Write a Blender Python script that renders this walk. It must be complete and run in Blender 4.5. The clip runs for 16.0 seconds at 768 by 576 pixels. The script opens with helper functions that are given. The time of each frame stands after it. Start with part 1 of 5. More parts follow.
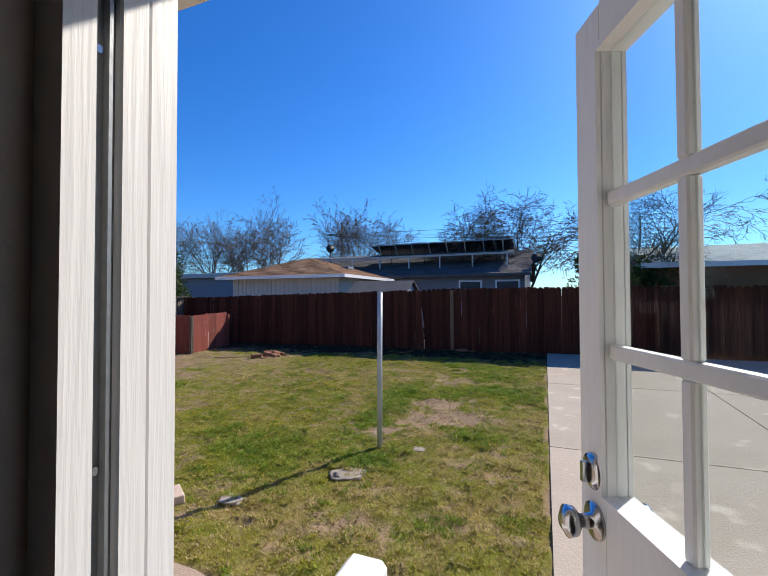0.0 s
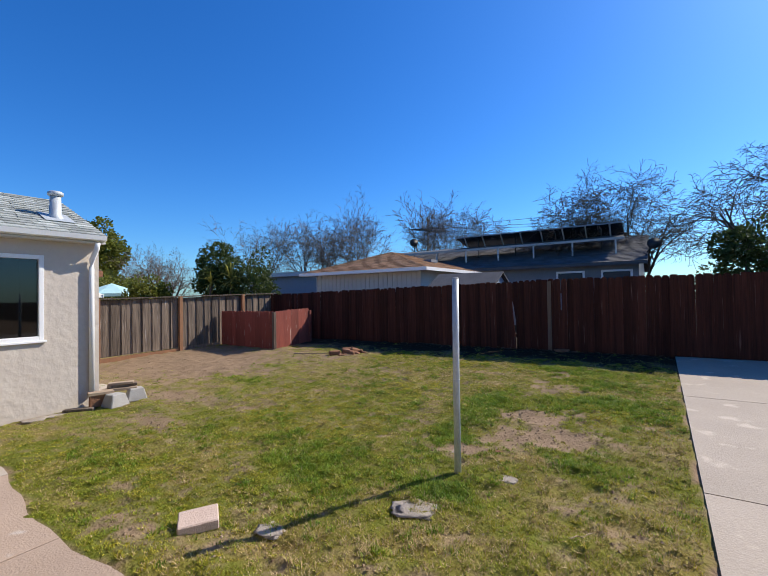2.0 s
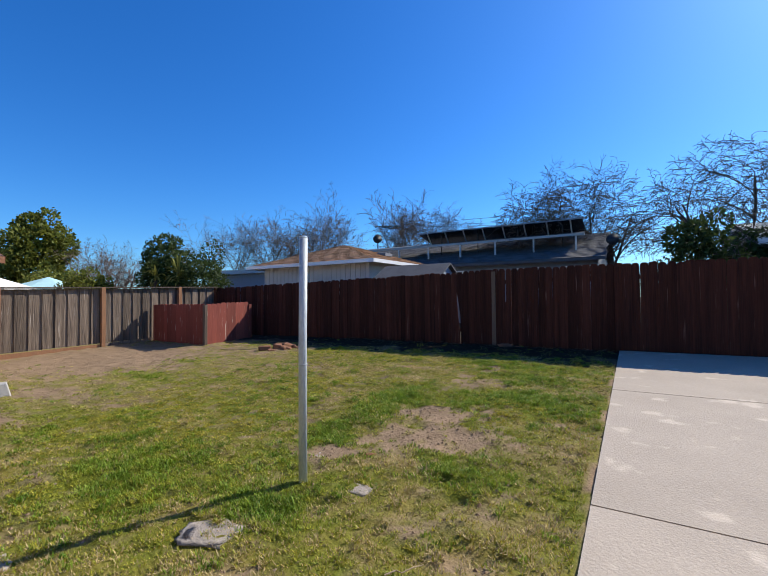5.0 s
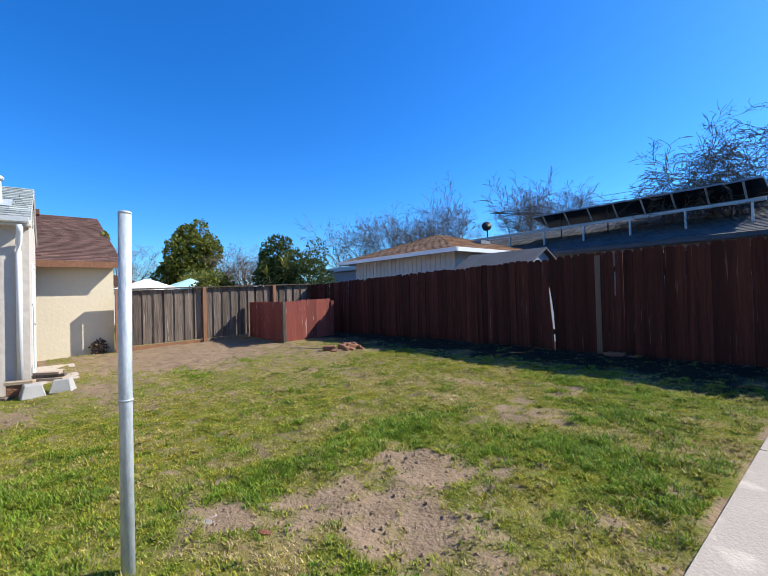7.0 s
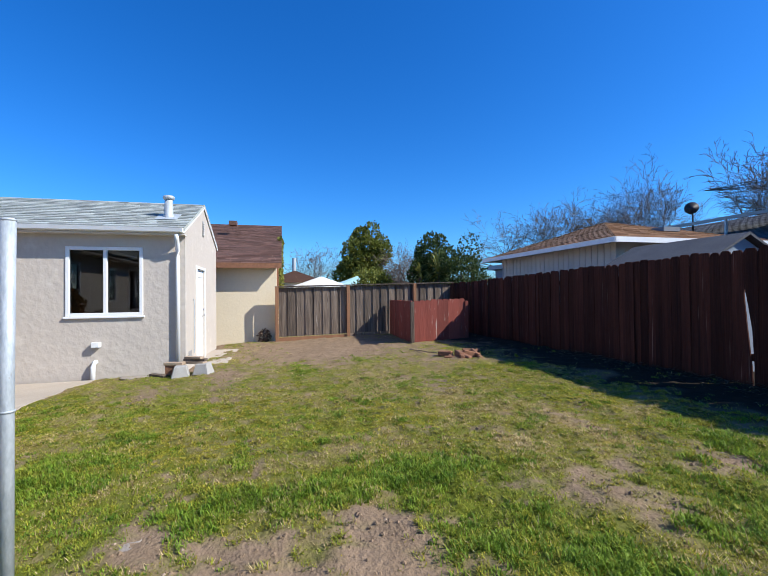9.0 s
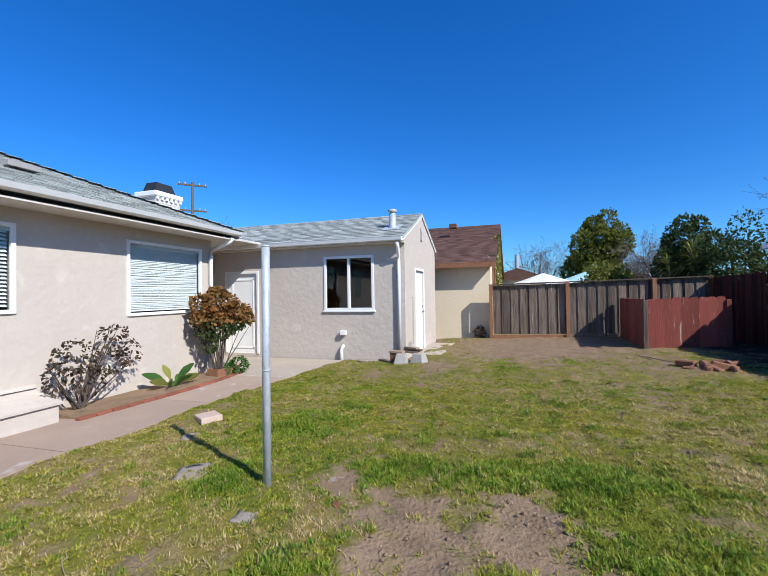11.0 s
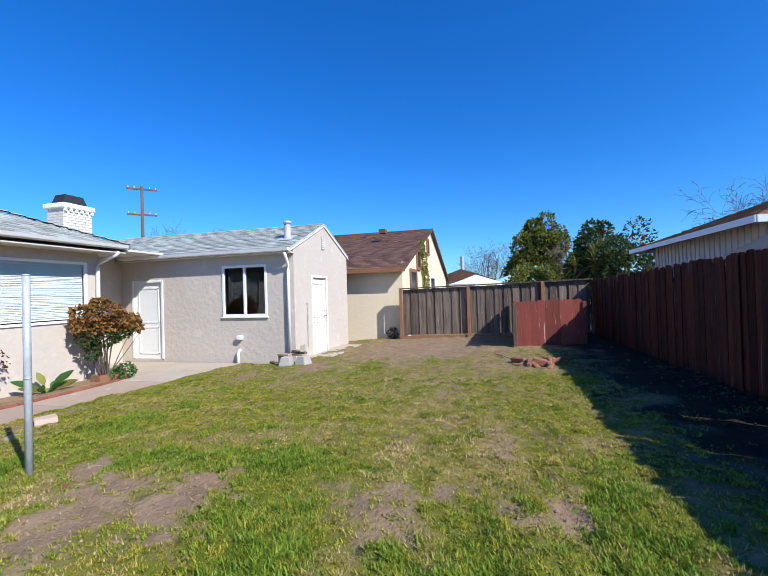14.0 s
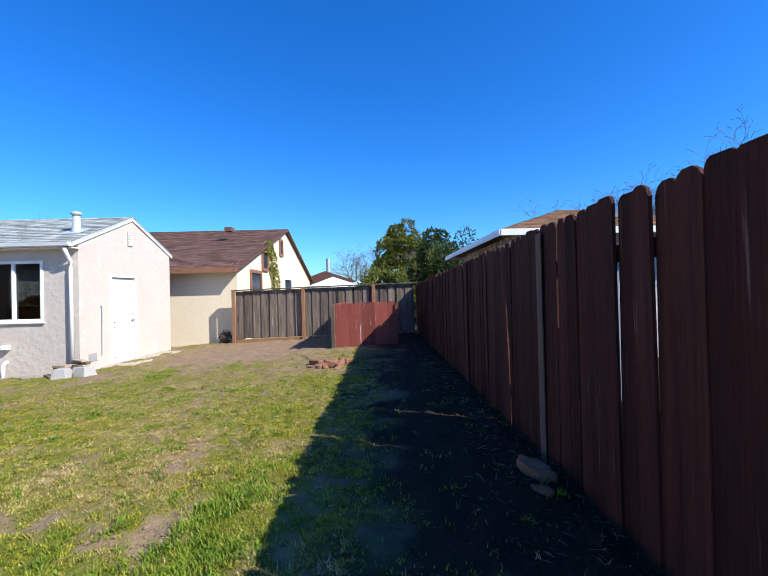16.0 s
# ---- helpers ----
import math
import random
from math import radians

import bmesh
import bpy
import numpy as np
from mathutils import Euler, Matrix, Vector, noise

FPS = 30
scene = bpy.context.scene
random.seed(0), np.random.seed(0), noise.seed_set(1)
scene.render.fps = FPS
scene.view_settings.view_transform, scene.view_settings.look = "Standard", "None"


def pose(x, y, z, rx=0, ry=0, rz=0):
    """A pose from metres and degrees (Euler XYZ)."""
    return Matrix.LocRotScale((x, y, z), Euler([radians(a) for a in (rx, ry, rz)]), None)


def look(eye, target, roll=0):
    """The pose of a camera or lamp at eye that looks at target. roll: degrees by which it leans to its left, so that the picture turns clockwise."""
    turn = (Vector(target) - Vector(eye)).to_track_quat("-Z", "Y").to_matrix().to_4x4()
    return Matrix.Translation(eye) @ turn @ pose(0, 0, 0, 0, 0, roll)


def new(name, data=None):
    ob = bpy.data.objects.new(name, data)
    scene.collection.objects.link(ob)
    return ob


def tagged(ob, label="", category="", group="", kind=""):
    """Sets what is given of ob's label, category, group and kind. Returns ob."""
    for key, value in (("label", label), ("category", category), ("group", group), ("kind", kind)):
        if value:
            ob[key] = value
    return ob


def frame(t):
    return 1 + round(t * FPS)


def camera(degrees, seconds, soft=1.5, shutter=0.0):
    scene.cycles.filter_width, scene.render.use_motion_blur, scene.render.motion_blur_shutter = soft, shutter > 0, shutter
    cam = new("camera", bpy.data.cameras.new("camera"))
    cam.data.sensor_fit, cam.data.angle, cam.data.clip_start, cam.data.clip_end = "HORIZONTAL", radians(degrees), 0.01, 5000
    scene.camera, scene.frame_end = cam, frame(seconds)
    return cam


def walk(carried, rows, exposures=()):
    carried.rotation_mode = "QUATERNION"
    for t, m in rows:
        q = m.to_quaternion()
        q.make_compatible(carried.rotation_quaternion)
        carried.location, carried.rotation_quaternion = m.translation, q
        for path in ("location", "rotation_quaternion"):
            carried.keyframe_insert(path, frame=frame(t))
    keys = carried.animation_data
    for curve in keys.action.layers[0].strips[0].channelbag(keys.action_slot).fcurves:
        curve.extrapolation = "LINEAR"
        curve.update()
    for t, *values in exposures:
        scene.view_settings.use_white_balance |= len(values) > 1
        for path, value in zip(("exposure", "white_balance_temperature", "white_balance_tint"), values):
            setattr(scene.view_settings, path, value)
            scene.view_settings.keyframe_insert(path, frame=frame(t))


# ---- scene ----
cam = camera(87.0, 16.0, soft=0.8)
PATH = [
    (0, (0.637, 0.597, 1.721), (-0.101, 2.455, 1.765), -0.2),
    (0.5, (0.593, 0.813, 1.734), (-0.245, 2.628, 1.773), -0.3),
    (1, (0.530, 1.063, 1.746), (-0.401, 2.833, 1.783), -0.7),
    (1.5, (0.479, 1.265, 1.701), (-0.551, 2.979, 1.737), -0.8),
    (2, (0.410, 1.480, 1.631), (-0.712, 3.135, 1.665), -0.9),
    (2.5, (0.342, 1.701, 1.632), (-0.841, 3.313, 1.663), -1.1),
    (3, (0.316, 1.948, 1.578), (-0.897, 3.538, 1.605), -1.4),
    (3.5, (0.321, 2.134, 1.423), (-0.870, 3.740, 1.460), -1.4),
    (4, (0.461, 2.341, 1.254), (-0.657, 3.998, 1.304), -1.2),
    (4.5, (0.706, 2.481, 1.319), (-0.328, 4.192, 1.367), -0.5),
    (6.8, (1.233, 4.413, 1.326), (-0.226, 5.780, 1.359), -1.3),
    (7, (1.226, 4.640, 1.336), (-0.316, 5.913, 1.364), -1.5),
    (7.5, (1.295, 5.112, 1.353), (-0.422, 6.137, 1.385), -1.2),
    (8, (1.334, 5.539, 1.387), (-0.498, 6.340, 1.418), -1.1),
    (8.5, (1.273, 5.925, 1.394), (-0.634, 6.528, 1.423), -0.8),
    (9, (1.202, 6.219, 1.395), (-0.738, 6.703, 1.422), -0.6),
    (9.5, (1.187, 6.358, 1.414), (-0.790, 6.659, 1.436), -0.2),
    (10, (1.244, 6.349, 1.400), (-0.756, 6.349, 1.421), 0.0),
    (10.2, (1.293, 6.369, 1.391), (-0.702, 6.233, 1.414), -0.1),
    (12.3, (1.636, 7.630, 1.455), (-0.130, 6.692, 1.493), -1.9),
    (12.5, (1.635, 7.782, 1.469), (-0.135, 6.852, 1.508), -2.0),
    (13, (1.584, 8.154, 1.500), (-0.215, 7.282, 1.538), -1.9),
    (13.5, (1.560, 8.544, 1.527), (-0.307, 7.827, 1.557), -1.7),
    (14, (1.558, 8.966, 1.516), (-0.376, 8.455, 1.540), -1.7),
    (14.5, (1.488, 9.408, 1.503), (-0.484, 9.078, 1.530), -1.7),
    (15, (1.455, 9.874, 1.508), (-0.535, 9.679, 1.530), -1.8),
    (15.5, (1.394, 10.292, 1.484), (-0.604, 10.216, 1.504), -1.5),
    (16, (1.268, 10.687, 1.488), (-0.732, 10.712, 1.505), -1.4),
]
walk(cam, [(t, look(eye, target, roll)) for t, eye, target, roll in PATH], [(0.0, 0.48, 6620, 10), (0.5, 0.33, 6620, 10), (1.2, 0.4, 6620, 10), (2.0, 0.42, 6620, 10), (4.5, 0.4, 6600, 9), (7.0, 0.75, 6200, 6), (9.0, 0.53, 6050, 7), (10.0, 0.42, 6050, 8), (12.5, 0.32, 5850, 9), (14.0, 0.52, 5950, 9), (16.0, 0.77, 6050, 9)])

# ---- world, sun ----
SUN_DIR = Vector((0.476 * 0.772, 0.88 * 0.772, 0.636)).normalized()
world = bpy.data.worlds.new("world")
scene.world = world
world.use_nodes = True
wn = world.node_tree
sky = wn.nodes.new("ShaderNodeTexSky")
sky.sky_type = "NISHITA"
sky.sun_disc = False
sky.sun_elevation = math.asin(SUN_DIR.z)
sky.sun_rotation = math.atan2(SUN_DIR.x, SUN_DIR.y)
sky.air_density, sky.dust_density, sky.ozone_density = 1.0, 0.5, 3.5
tint = wn.nodes.new("ShaderNodeHueSaturation")
tint.inputs["Saturation"].default_value = 1.3
wn.links.new(sky.outputs[0], tint.inputs["Color"])
cool = wn.nodes.new("ShaderNodeMix")
cool.data_type, cool.blend_type = "RGBA", "MULTIPLY"
cool.inputs[0].default_value, cool.inputs[7].default_value = 1.0, (0.53, 0.89, 1.27, 1)
wn.links.new(tint.outputs[0], cool.inputs[6])
wn.links.new(cool.outputs[2], wn.nodes["Background"].inputs["Color"])
wn.nodes["Background"].inputs["Strength"].default_value = 0.105
sun = new("sun", bpy.data.lights.new("sun", "SUN"))
sun.data.energy, sun.data.angle, sun.data.color = 5.0, radians(0.5), (1.0, 0.93, 0.83)
sun.matrix_world = look(SUN_DIR * 60, (0, 0, 0))

# ---- materials ----


def mat(name, base, base2=None, rough=0.8, metal=0.0, scale=6.0, fine=80.0, bump=0.2, bump_scale=60.0, stretch=(1, 1, 1), vary=0.0, spec=0.3, stain=None, stain_at=0.62):
    """Two tones mixed by a coarse and a fine noise, bump, an optional stain colour, and a shift from piece to piece."""
    m = bpy.data.materials.new(name)
    m.use_nodes = True
    t = m.node_tree
    b = t.nodes["Principled BSDF"]
    b.inputs["Roughness"].default_value, b.inputs["Metallic"].default_value = rough, metal
    b.inputs["Specular IOR Level"].default_value = spec
    tc, mp = t.nodes.new("ShaderNodeTexCoord"), t.nodes.new("ShaderNodeMapping")
    mp.inputs["Scale"].default_value = stretch
    t.links.new(tc.outputs["Object"], mp.inputs["Vector"])
    info = t.nodes.new("ShaderNodeObjectInfo")
    add = t.nodes.new("ShaderNodeVectorMath")
    add.operation = "ADD"
    sc = t.nodes.new("ShaderNodeMath")
    sc.operation, sc.inputs[1].default_value = "MULTIPLY", 37.0
    t.links.new(info.outputs["Random"], sc.inputs[0])
    t.links.new(mp.outputs[0], add.inputs[0])
    t.links.new(sc.outputs[0], add.inputs[1])

    def noise_tex(s, detail=5.0):
        n = t.nodes.new("ShaderNodeTexNoise")
        n.inputs["Scale"].default_value, n.inputs["Detail"].default_value = s, detail
        t.links.new(add.outputs[0], n.inputs["Vector"])
        return n.outputs["Fac"]

    def ramp(fac, lo, hi):
        r = t.nodes.new("ShaderNodeMapRange")
        r.inputs["From Min"].default_value, r.inputs["From Max"].default_value = lo, hi
        t.links.new(fac, r.inputs["Value"])
        return r.outputs[0]

    def mix(fac, a, c):
        n = t.nodes.new("ShaderNodeMix")
        n.data_type = "RGBA"
        for sock, v in ((n.inputs[0], fac), (n.inputs[6], a), (n.inputs[7], c)):
            if hasattr(v, "is_linked"):
                t.links.new(v, sock)
            else:
                sock.default_value = v if isinstance(v, float) else (*v, 1)
        return n.outputs[2]

    base2 = base2 or tuple(c * 0.75 for c in base)
    half = t.nodes.new("ShaderNodeMath")
    half.operation = "MULTIPLY_ADD"
    half.inputs[1].default_value, half.inputs[2].default_value = 0.45, 0.0
    t.links.new(ramp(noise_tex(fine), 0.3, 0.7), half.inputs[0])
    tot = t.nodes.new("ShaderNodeMath")
    tot.operation = "MULTIPLY_ADD"
    tot.inputs[1].default_value = 0.55
    t.links.new(ramp(noise_tex(scale), 0.3, 0.7), tot.inputs[0])
    t.links.new(half.outputs[0], tot.inputs[2])
    col = mix(tot.outputs[0], base, base2)
    if stain:
        col = mix(ramp(noise_tex(scale * 2.3, 7.0), stain_at, stain_at + 0.08), col, stain)
    if vary:
        hsv = t.nodes.new("ShaderNodeHueSaturation")
        v = t.nodes.new("ShaderNodeMapRange")
        v.inputs["To Min"].default_value, v.inputs["To Max"].default_value = 1 - vary, 1 + vary
        rnd = t.nodes.new("ShaderNodeNewGeometry")
        s2 = t.nodes.new("ShaderNodeMath")
        s2.operation = "ADD"
        fr = t.nodes.new("ShaderNodeMath")
        fr.operation = "FRACT"
        t.links.new(rnd.outputs["Random Per Island"], s2.inputs[0])
        t.links.new(info.outputs["Random"], s2.inputs[1])
        t.links.new(s2.outputs[0], fr.inputs[0])
        t.links.new(fr.outputs[0], v.inputs["Value"])
        t.links.new(v.outputs[0], hsv.inputs["Value"])
        t.links.new(col, hsv.inputs["Color"])
        col = hsv.outputs[0]
    t.links.new(col, b.inputs["Base Color"])
    if bump:
        bp = t.nodes.new("ShaderNodeBump")
        bp.inputs["Strength"].default_value, bp.inputs["Distance"].default_value = bump, 0.02
        t.links.new(noise_tex(bump_scale, 6.0), bp.inputs["Height"])
        t.links.new(bp.outputs[0], b.inputs["Normal"])
    return m


def glass_mat(name, tintc=(0.9, 0.95, 0.95), mirror=0.12):
    m = bpy.data.materials.new(name)
    m.use_nodes = True
    t = m.node_tree
    t.nodes.remove(t.nodes["Principled BSDF"])
    out = t.nodes["Material Output"]
    tr, gl, fr, mx = (t.nodes.new(k) for k in ("ShaderNodeBsdfTransparent", "ShaderNodeBsdfGlossy", "ShaderNodeLayerWeight", "ShaderNodeMixShader"))
    tr.inputs[0].default_value = (*tintc, 1)
    gl.inputs["Roughness"].default_value = 0.02
    fr.inputs["Blend"].default_value = 0.5
    pw = t.nodes.new("ShaderNodeMath")
    pw.operation, pw.inputs[1].default_value = "POWER", 4.0
    t.links.new(fr.outputs["Facing"], pw.inputs[0])
    ad = t.nodes.new("ShaderNodeMath")
    ad.operation, ad.use_clamp = "ADD", True
    ad.inputs[1].default_value = mirror
    t.links.new(pw.outputs[0], ad.inputs[0])
    t.links.new(ad.outputs[0], mx.inputs[0])
    t.links.new(tr.outputs[0], mx.inputs[1])
    t.links.new(gl.outputs[0], mx.inputs[2])
    t.links.new(mx.outputs[0], out.inputs["Surface"])
    return m


M_STUCCO = mat("stucco", (0.54, 0.475, 0.405), (0.485, 0.425, 0.365), 0.9, scale=1.5, fine=14, bump=0.6, bump_scale=9, stain=(0.56, 0.5, 0.43), stain_at=0.6)
M_CREAM = mat("cream_stucco", (0.72, 0.62, 0.44), (0.66, 0.56, 0.40), 0.9, scale=1.2, fine=14, bump=0.25, bump_scale=14)
M_WHITE = mat("white_paint", (0.8, 0.8, 0.79), (0.74, 0.74, 0.73), 0.45, scale=5, fine=60, bump=0.12, bump_scale=40, stretch=(1, 1, 0.15))
M_JAMB = mat("brushed_white_paint", (0.8, 0.79, 0.78), (0.77, 0.76, 0.75), 0.5, scale=14, fine=120, bump=0.07, bump_scale=110, stretch=(1, 1, 0.06), stain=(0.7, 0.68, 0.65), stain_at=0.8)
M_TRIM = mat("tan_paint", (0.6, 0.56, 0.5), (0.54, 0.5, 0.45), 0.6, bump=0.1)
M_SHINGLE = mat("grey_shingle", (0.44, 0.455, 0.415), (0.25, 0.27, 0.255), 0.95, scale=3, fine=140, bump=0.5, bump_scale=150, vary=0.3)
M_BROWNSH = mat("brown_shingle", (0.17, 0.09, 0.065), (0.11, 0.06, 0.045), 0.95, scale=3, fine=90, bump=0.4, vary=0.3)
M_TANSH = mat("tan_shingle", (0.3, 0.17, 0.09), (0.2, 0.11, 0.06), 0.95, scale=3, fine=90, bump=0.4, vary=0.25)
M_DARKSH = mat("dark_shingle", (0.1, 0.1, 0.105), (0.065, 0.065, 0.07), 0.95, scale=3, fine=90, bump=0.4, vary=0.2)
# shaded red: the fence's unlit side is put into this darker colour
M_RED = mat("shaded_red_stained_wood", (0.088, 0.029, 0.017), (0.028, 0.0105, 0.0075), 0.85, scale=14, fine=60, bump=0.9, bump_scale=85, stretch=(1, 1, 0.035), vary=0.4, stain=(0.17, 0.1, 0.075), stain_at=0.66, spec=0.15)
M_TANPOST = mat("bare_tan_wood", (0.2, 0.14, 0.095), (0.13, 0.09, 0.06), 0.9, scale=9, fine=80, bump=0.7, bump_scale=60, stretch=(1, 1, 0.05))
# lit red: sunlight on the corner enclosure is put into this brighter colour
M_REDLIT = mat("sunlit_faded_red_paint", (0.25, 0.062, 0.042), (0.17, 0.042, 0.03), 0.8, scale=9, fine=30, bump=0.25, bump_scale=40, stretch=(1, 1, 0.12), vary=0.22, stain=(0.4, 0.3, 0.25), stain_at=0.64)
M_GREYW = mat("weathered_wood", (0.23, 0.175, 0.13), (0.06, 0.045, 0.035), 0.9, scale=9, fine=28, bump=0.9, bump_scale=60, stretch=(1, 1, 0.07), vary=0.4, stain=(0.36, 0.31, 0.26), stain_at=0.66)
M_POST = mat("orange_wood", (0.3, 0.15, 0.075), (0.2, 0.1, 0.055), 0.85, scale=6, fine=40, bump=0.4, stretch=(1, 1, 0.1))
M_RAWWOOD = mat("raw_wood", (0.42, 0.32, 0.22), (0.3, 0.21, 0.14), 0.85, scale=7, fine=60, bump=0.4, stretch=(0.2, 1, 1))
M_GALV = mat("galvanised_steel", (0.54, 0.57, 0.58), (0.33, 0.36, 0.38), 0.62, metal=0.3, scale=22, fine=90, bump=0.15, stretch=(1, 1, 0.35), stain=(0.3, 0.27, 0.23), stain_at=0.7)
M_STEEL = mat("brushed_nickel", (0.55, 0.56, 0.58), (0.5, 0.5, 0.52), 0.22, metal=1.0, bump=0.0)
M_CONC = mat("concrete", (0.44, 0.37, 0.295), (0.34, 0.285, 0.225), 0.92, scale=1.3, fine=45, bump=0.35, bump_scale=60, stain=(0.52, 0.44, 0.35), stain_at=0.62, vary=0.05)
M_CONC2 = mat("pink_concrete", (0.4, 0.3, 0.225), (0.31, 0.23, 0.175), 0.92, scale=1.6, fine=45, bump=0.35, bump_scale=60, stain=(0.43, 0.37, 0.32), stain_at=0.65, vary=0.05)
M_BLOCK = mat("concrete_block", (0.42, 0.4, 0.37), (0.33, 0.31, 0.28), 0.95, scale=6, fine=90, bump=0.6, bump_scale=90)
M_STONE = mat("pale_stone", (0.35, 0.3, 0.25), (0.25, 0.21, 0.17), 0.95, scale=7, fine=60, bump=0.5)
M_PAVER = mat("pink_paver", (0.55, 0.42, 0.34), (0.47, 0.35, 0.28), 0.9, scale=8, fine=80, bump=0.4, bump_scale=70)
M_BRICK = mat("brick_red", (0.3, 0.1, 0.06), (0.22, 0.08, 0.05), 0.9, scale=12, fine=70, bump=0.5, vary=0.25)
M_STUMP = mat("rotten_wood", (0.3, 0.14, 0.075), (0.17, 0.085, 0.05), 0.95, scale=9, fine=50, bump=0.8, bump_scale=25)
M_ROOM = mat("room_paint", (0.62, 0.58, 0.52), None, 0.8, bump=0.05)
M_DARK = mat("unlit_room_black", (0.05, 0.045, 0.04), None, 0.9, bump=0.0)
M_CURTAIN = mat("dark_fabric", (0.5, 0.43, 0.38), None, 0.9, scale=4, fine=30, stretch=(1, 1, 0.1), bump=0.2)
M_BLACK = mat("black_metal", (0.03, 0.032, 0.036), None, 0.5, bump=0.1)
M_STRIP = mat("aluminium_strip", (0.3, 0.31, 0.32), None, 0.45, metal=0.6, bump=0.05)
M_SOLAR = mat("solar_glass", (0.02, 0.028, 0.045), None, 0.25, bump=0.0)
M_GREYH = mat("grey_siding", (0.2, 0.215, 0.24), (0.17, 0.18, 0.2), 0.8, bump=0.1)
M_BLUEG = mat("blue_grey_siding", (0.25, 0.29, 0.34), (0.22, 0.25, 0.3), 0.8, bump=0.1)
M_SIDING = mat("pale_siding", (0.62, 0.58, 0.52), (0.55, 0.5, 0.45), 0.8, bump=0.1)
M_BARK = mat("bark", (0.11, 0.085, 0.07), (0.07, 0.055, 0.045), 0.95, scale=8, fine=40, bump=0.5)
M_TWIG = mat("twig_bark", (0.2, 0.15, 0.12), (0.13, 0.095, 0.08), 0.95, scale=3, fine=20, bump=0.0)
M_UMB = mat("white_canvas", (0.75, 0.74, 0.72), None, 0.85, bump=0.05)
M_TEAL = mat("teal_canvas", (0.42, 0.66, 0.68), None, 0.85, bump=0.05)
M_BLIND = mat("blind_slat", (0.78, 0.78, 0.77), None, 0.5, bump=0.0)
M_VENT = mat("vent_paint", (0.36, 0.34, 0.32), None, 0.6, bump=0.0)
M_POLEW = mat("utility_pole_wood", (0.13, 0.1, 0.08), None, 0.9, bump=0.3)
# dark tint in the glass stands in for the garage room's darkness
M_GLASS = glass_mat("dimmed_window_glass", (0.34, 0.36, 0.37), 0.06)
M_CLEAR = glass_mat("door_glass", (0.9, 0.94, 0.94), 0.03)


def leaf_mat(name, a, b, vary=0.35, coarse=2.0, fine=9.0):
    m = mat(name, a, b, 0.6, scale=coarse, fine=fine, bump=0.0, vary=vary, spec=0.25)
    bs = m.node_tree.nodes["Principled BSDF"]
    t = m.node_tree
    thin, both_ = t.nodes.new("ShaderNodeBsdfTranslucent"), t.nodes.new("ShaderNodeMixShader")
    t.links.new(bs.inputs["Base Color"].links[0].from_socket, thin.inputs["Color"])
    both_.inputs[0].default_value = 0.38
    t.links.new(bs.outputs[0], both_.inputs[1])
    t.links.new(thin.outputs[0], both_.inputs[2])
    t.links.new(both_.outputs[0], t.nodes["Material Output"].inputs["Surface"])
    return m


M_LEAF = leaf_mat("conifer_leaf", (0.1, 0.13, 0.02), (0.19, 0.185, 0.032))
M_LEAFD = leaf_mat("dark_leaf", (0.04, 0.065, 0.018), (0.075, 0.1, 0.025))
M_LEAFY = leaf_mat("yellow_leaf", (0.28, 0.26, 0.06), (0.2, 0.22, 0.05))
M_LEAFO = leaf_mat("orange_leaf", (0.3, 0.11, 0.035), (0.17, 0.13, 0.035), 0.5)
M_LEAFP = leaf_mat("dry_rose_leaf", (0.13, 0.065, 0.05), (0.06, 0.06, 0.03), 0.6)
M_LITTER = leaf_mat("dry_litter", (0.13, 0.1, 0.07), (0.06, 0.045, 0.03), 0.7)
M_LEAFB = leaf_mat("broad_leaf", (0.08, 0.19, 0.035), (0.06, 0.13, 0.03))
M_GRASS = leaf_mat("lush_grass_blade", (0.08, 0.17, 0.012), (0.27, 0.35, 0.03), 0.4, 4.0, 17.0)
M_TURF = leaf_mat("turf_blade", (0.13, 0.18, 0.012), (0.42, 0.41, 0.045), 0.4, 5.0, 21.0)
M_MOSS = leaf_mat("yellow_turf_blade", (0.22, 0.19, 0.016), (0.54, 0.46, 0.05), 0.4, 5.0, 21.0)
M_STRAW = leaf_mat("dry_grass_blade", (0.3, 0.21, 0.08), (0.66, 0.52, 0.28), 0.4, 6.0, 24.0)

# ---- mesh helpers ----


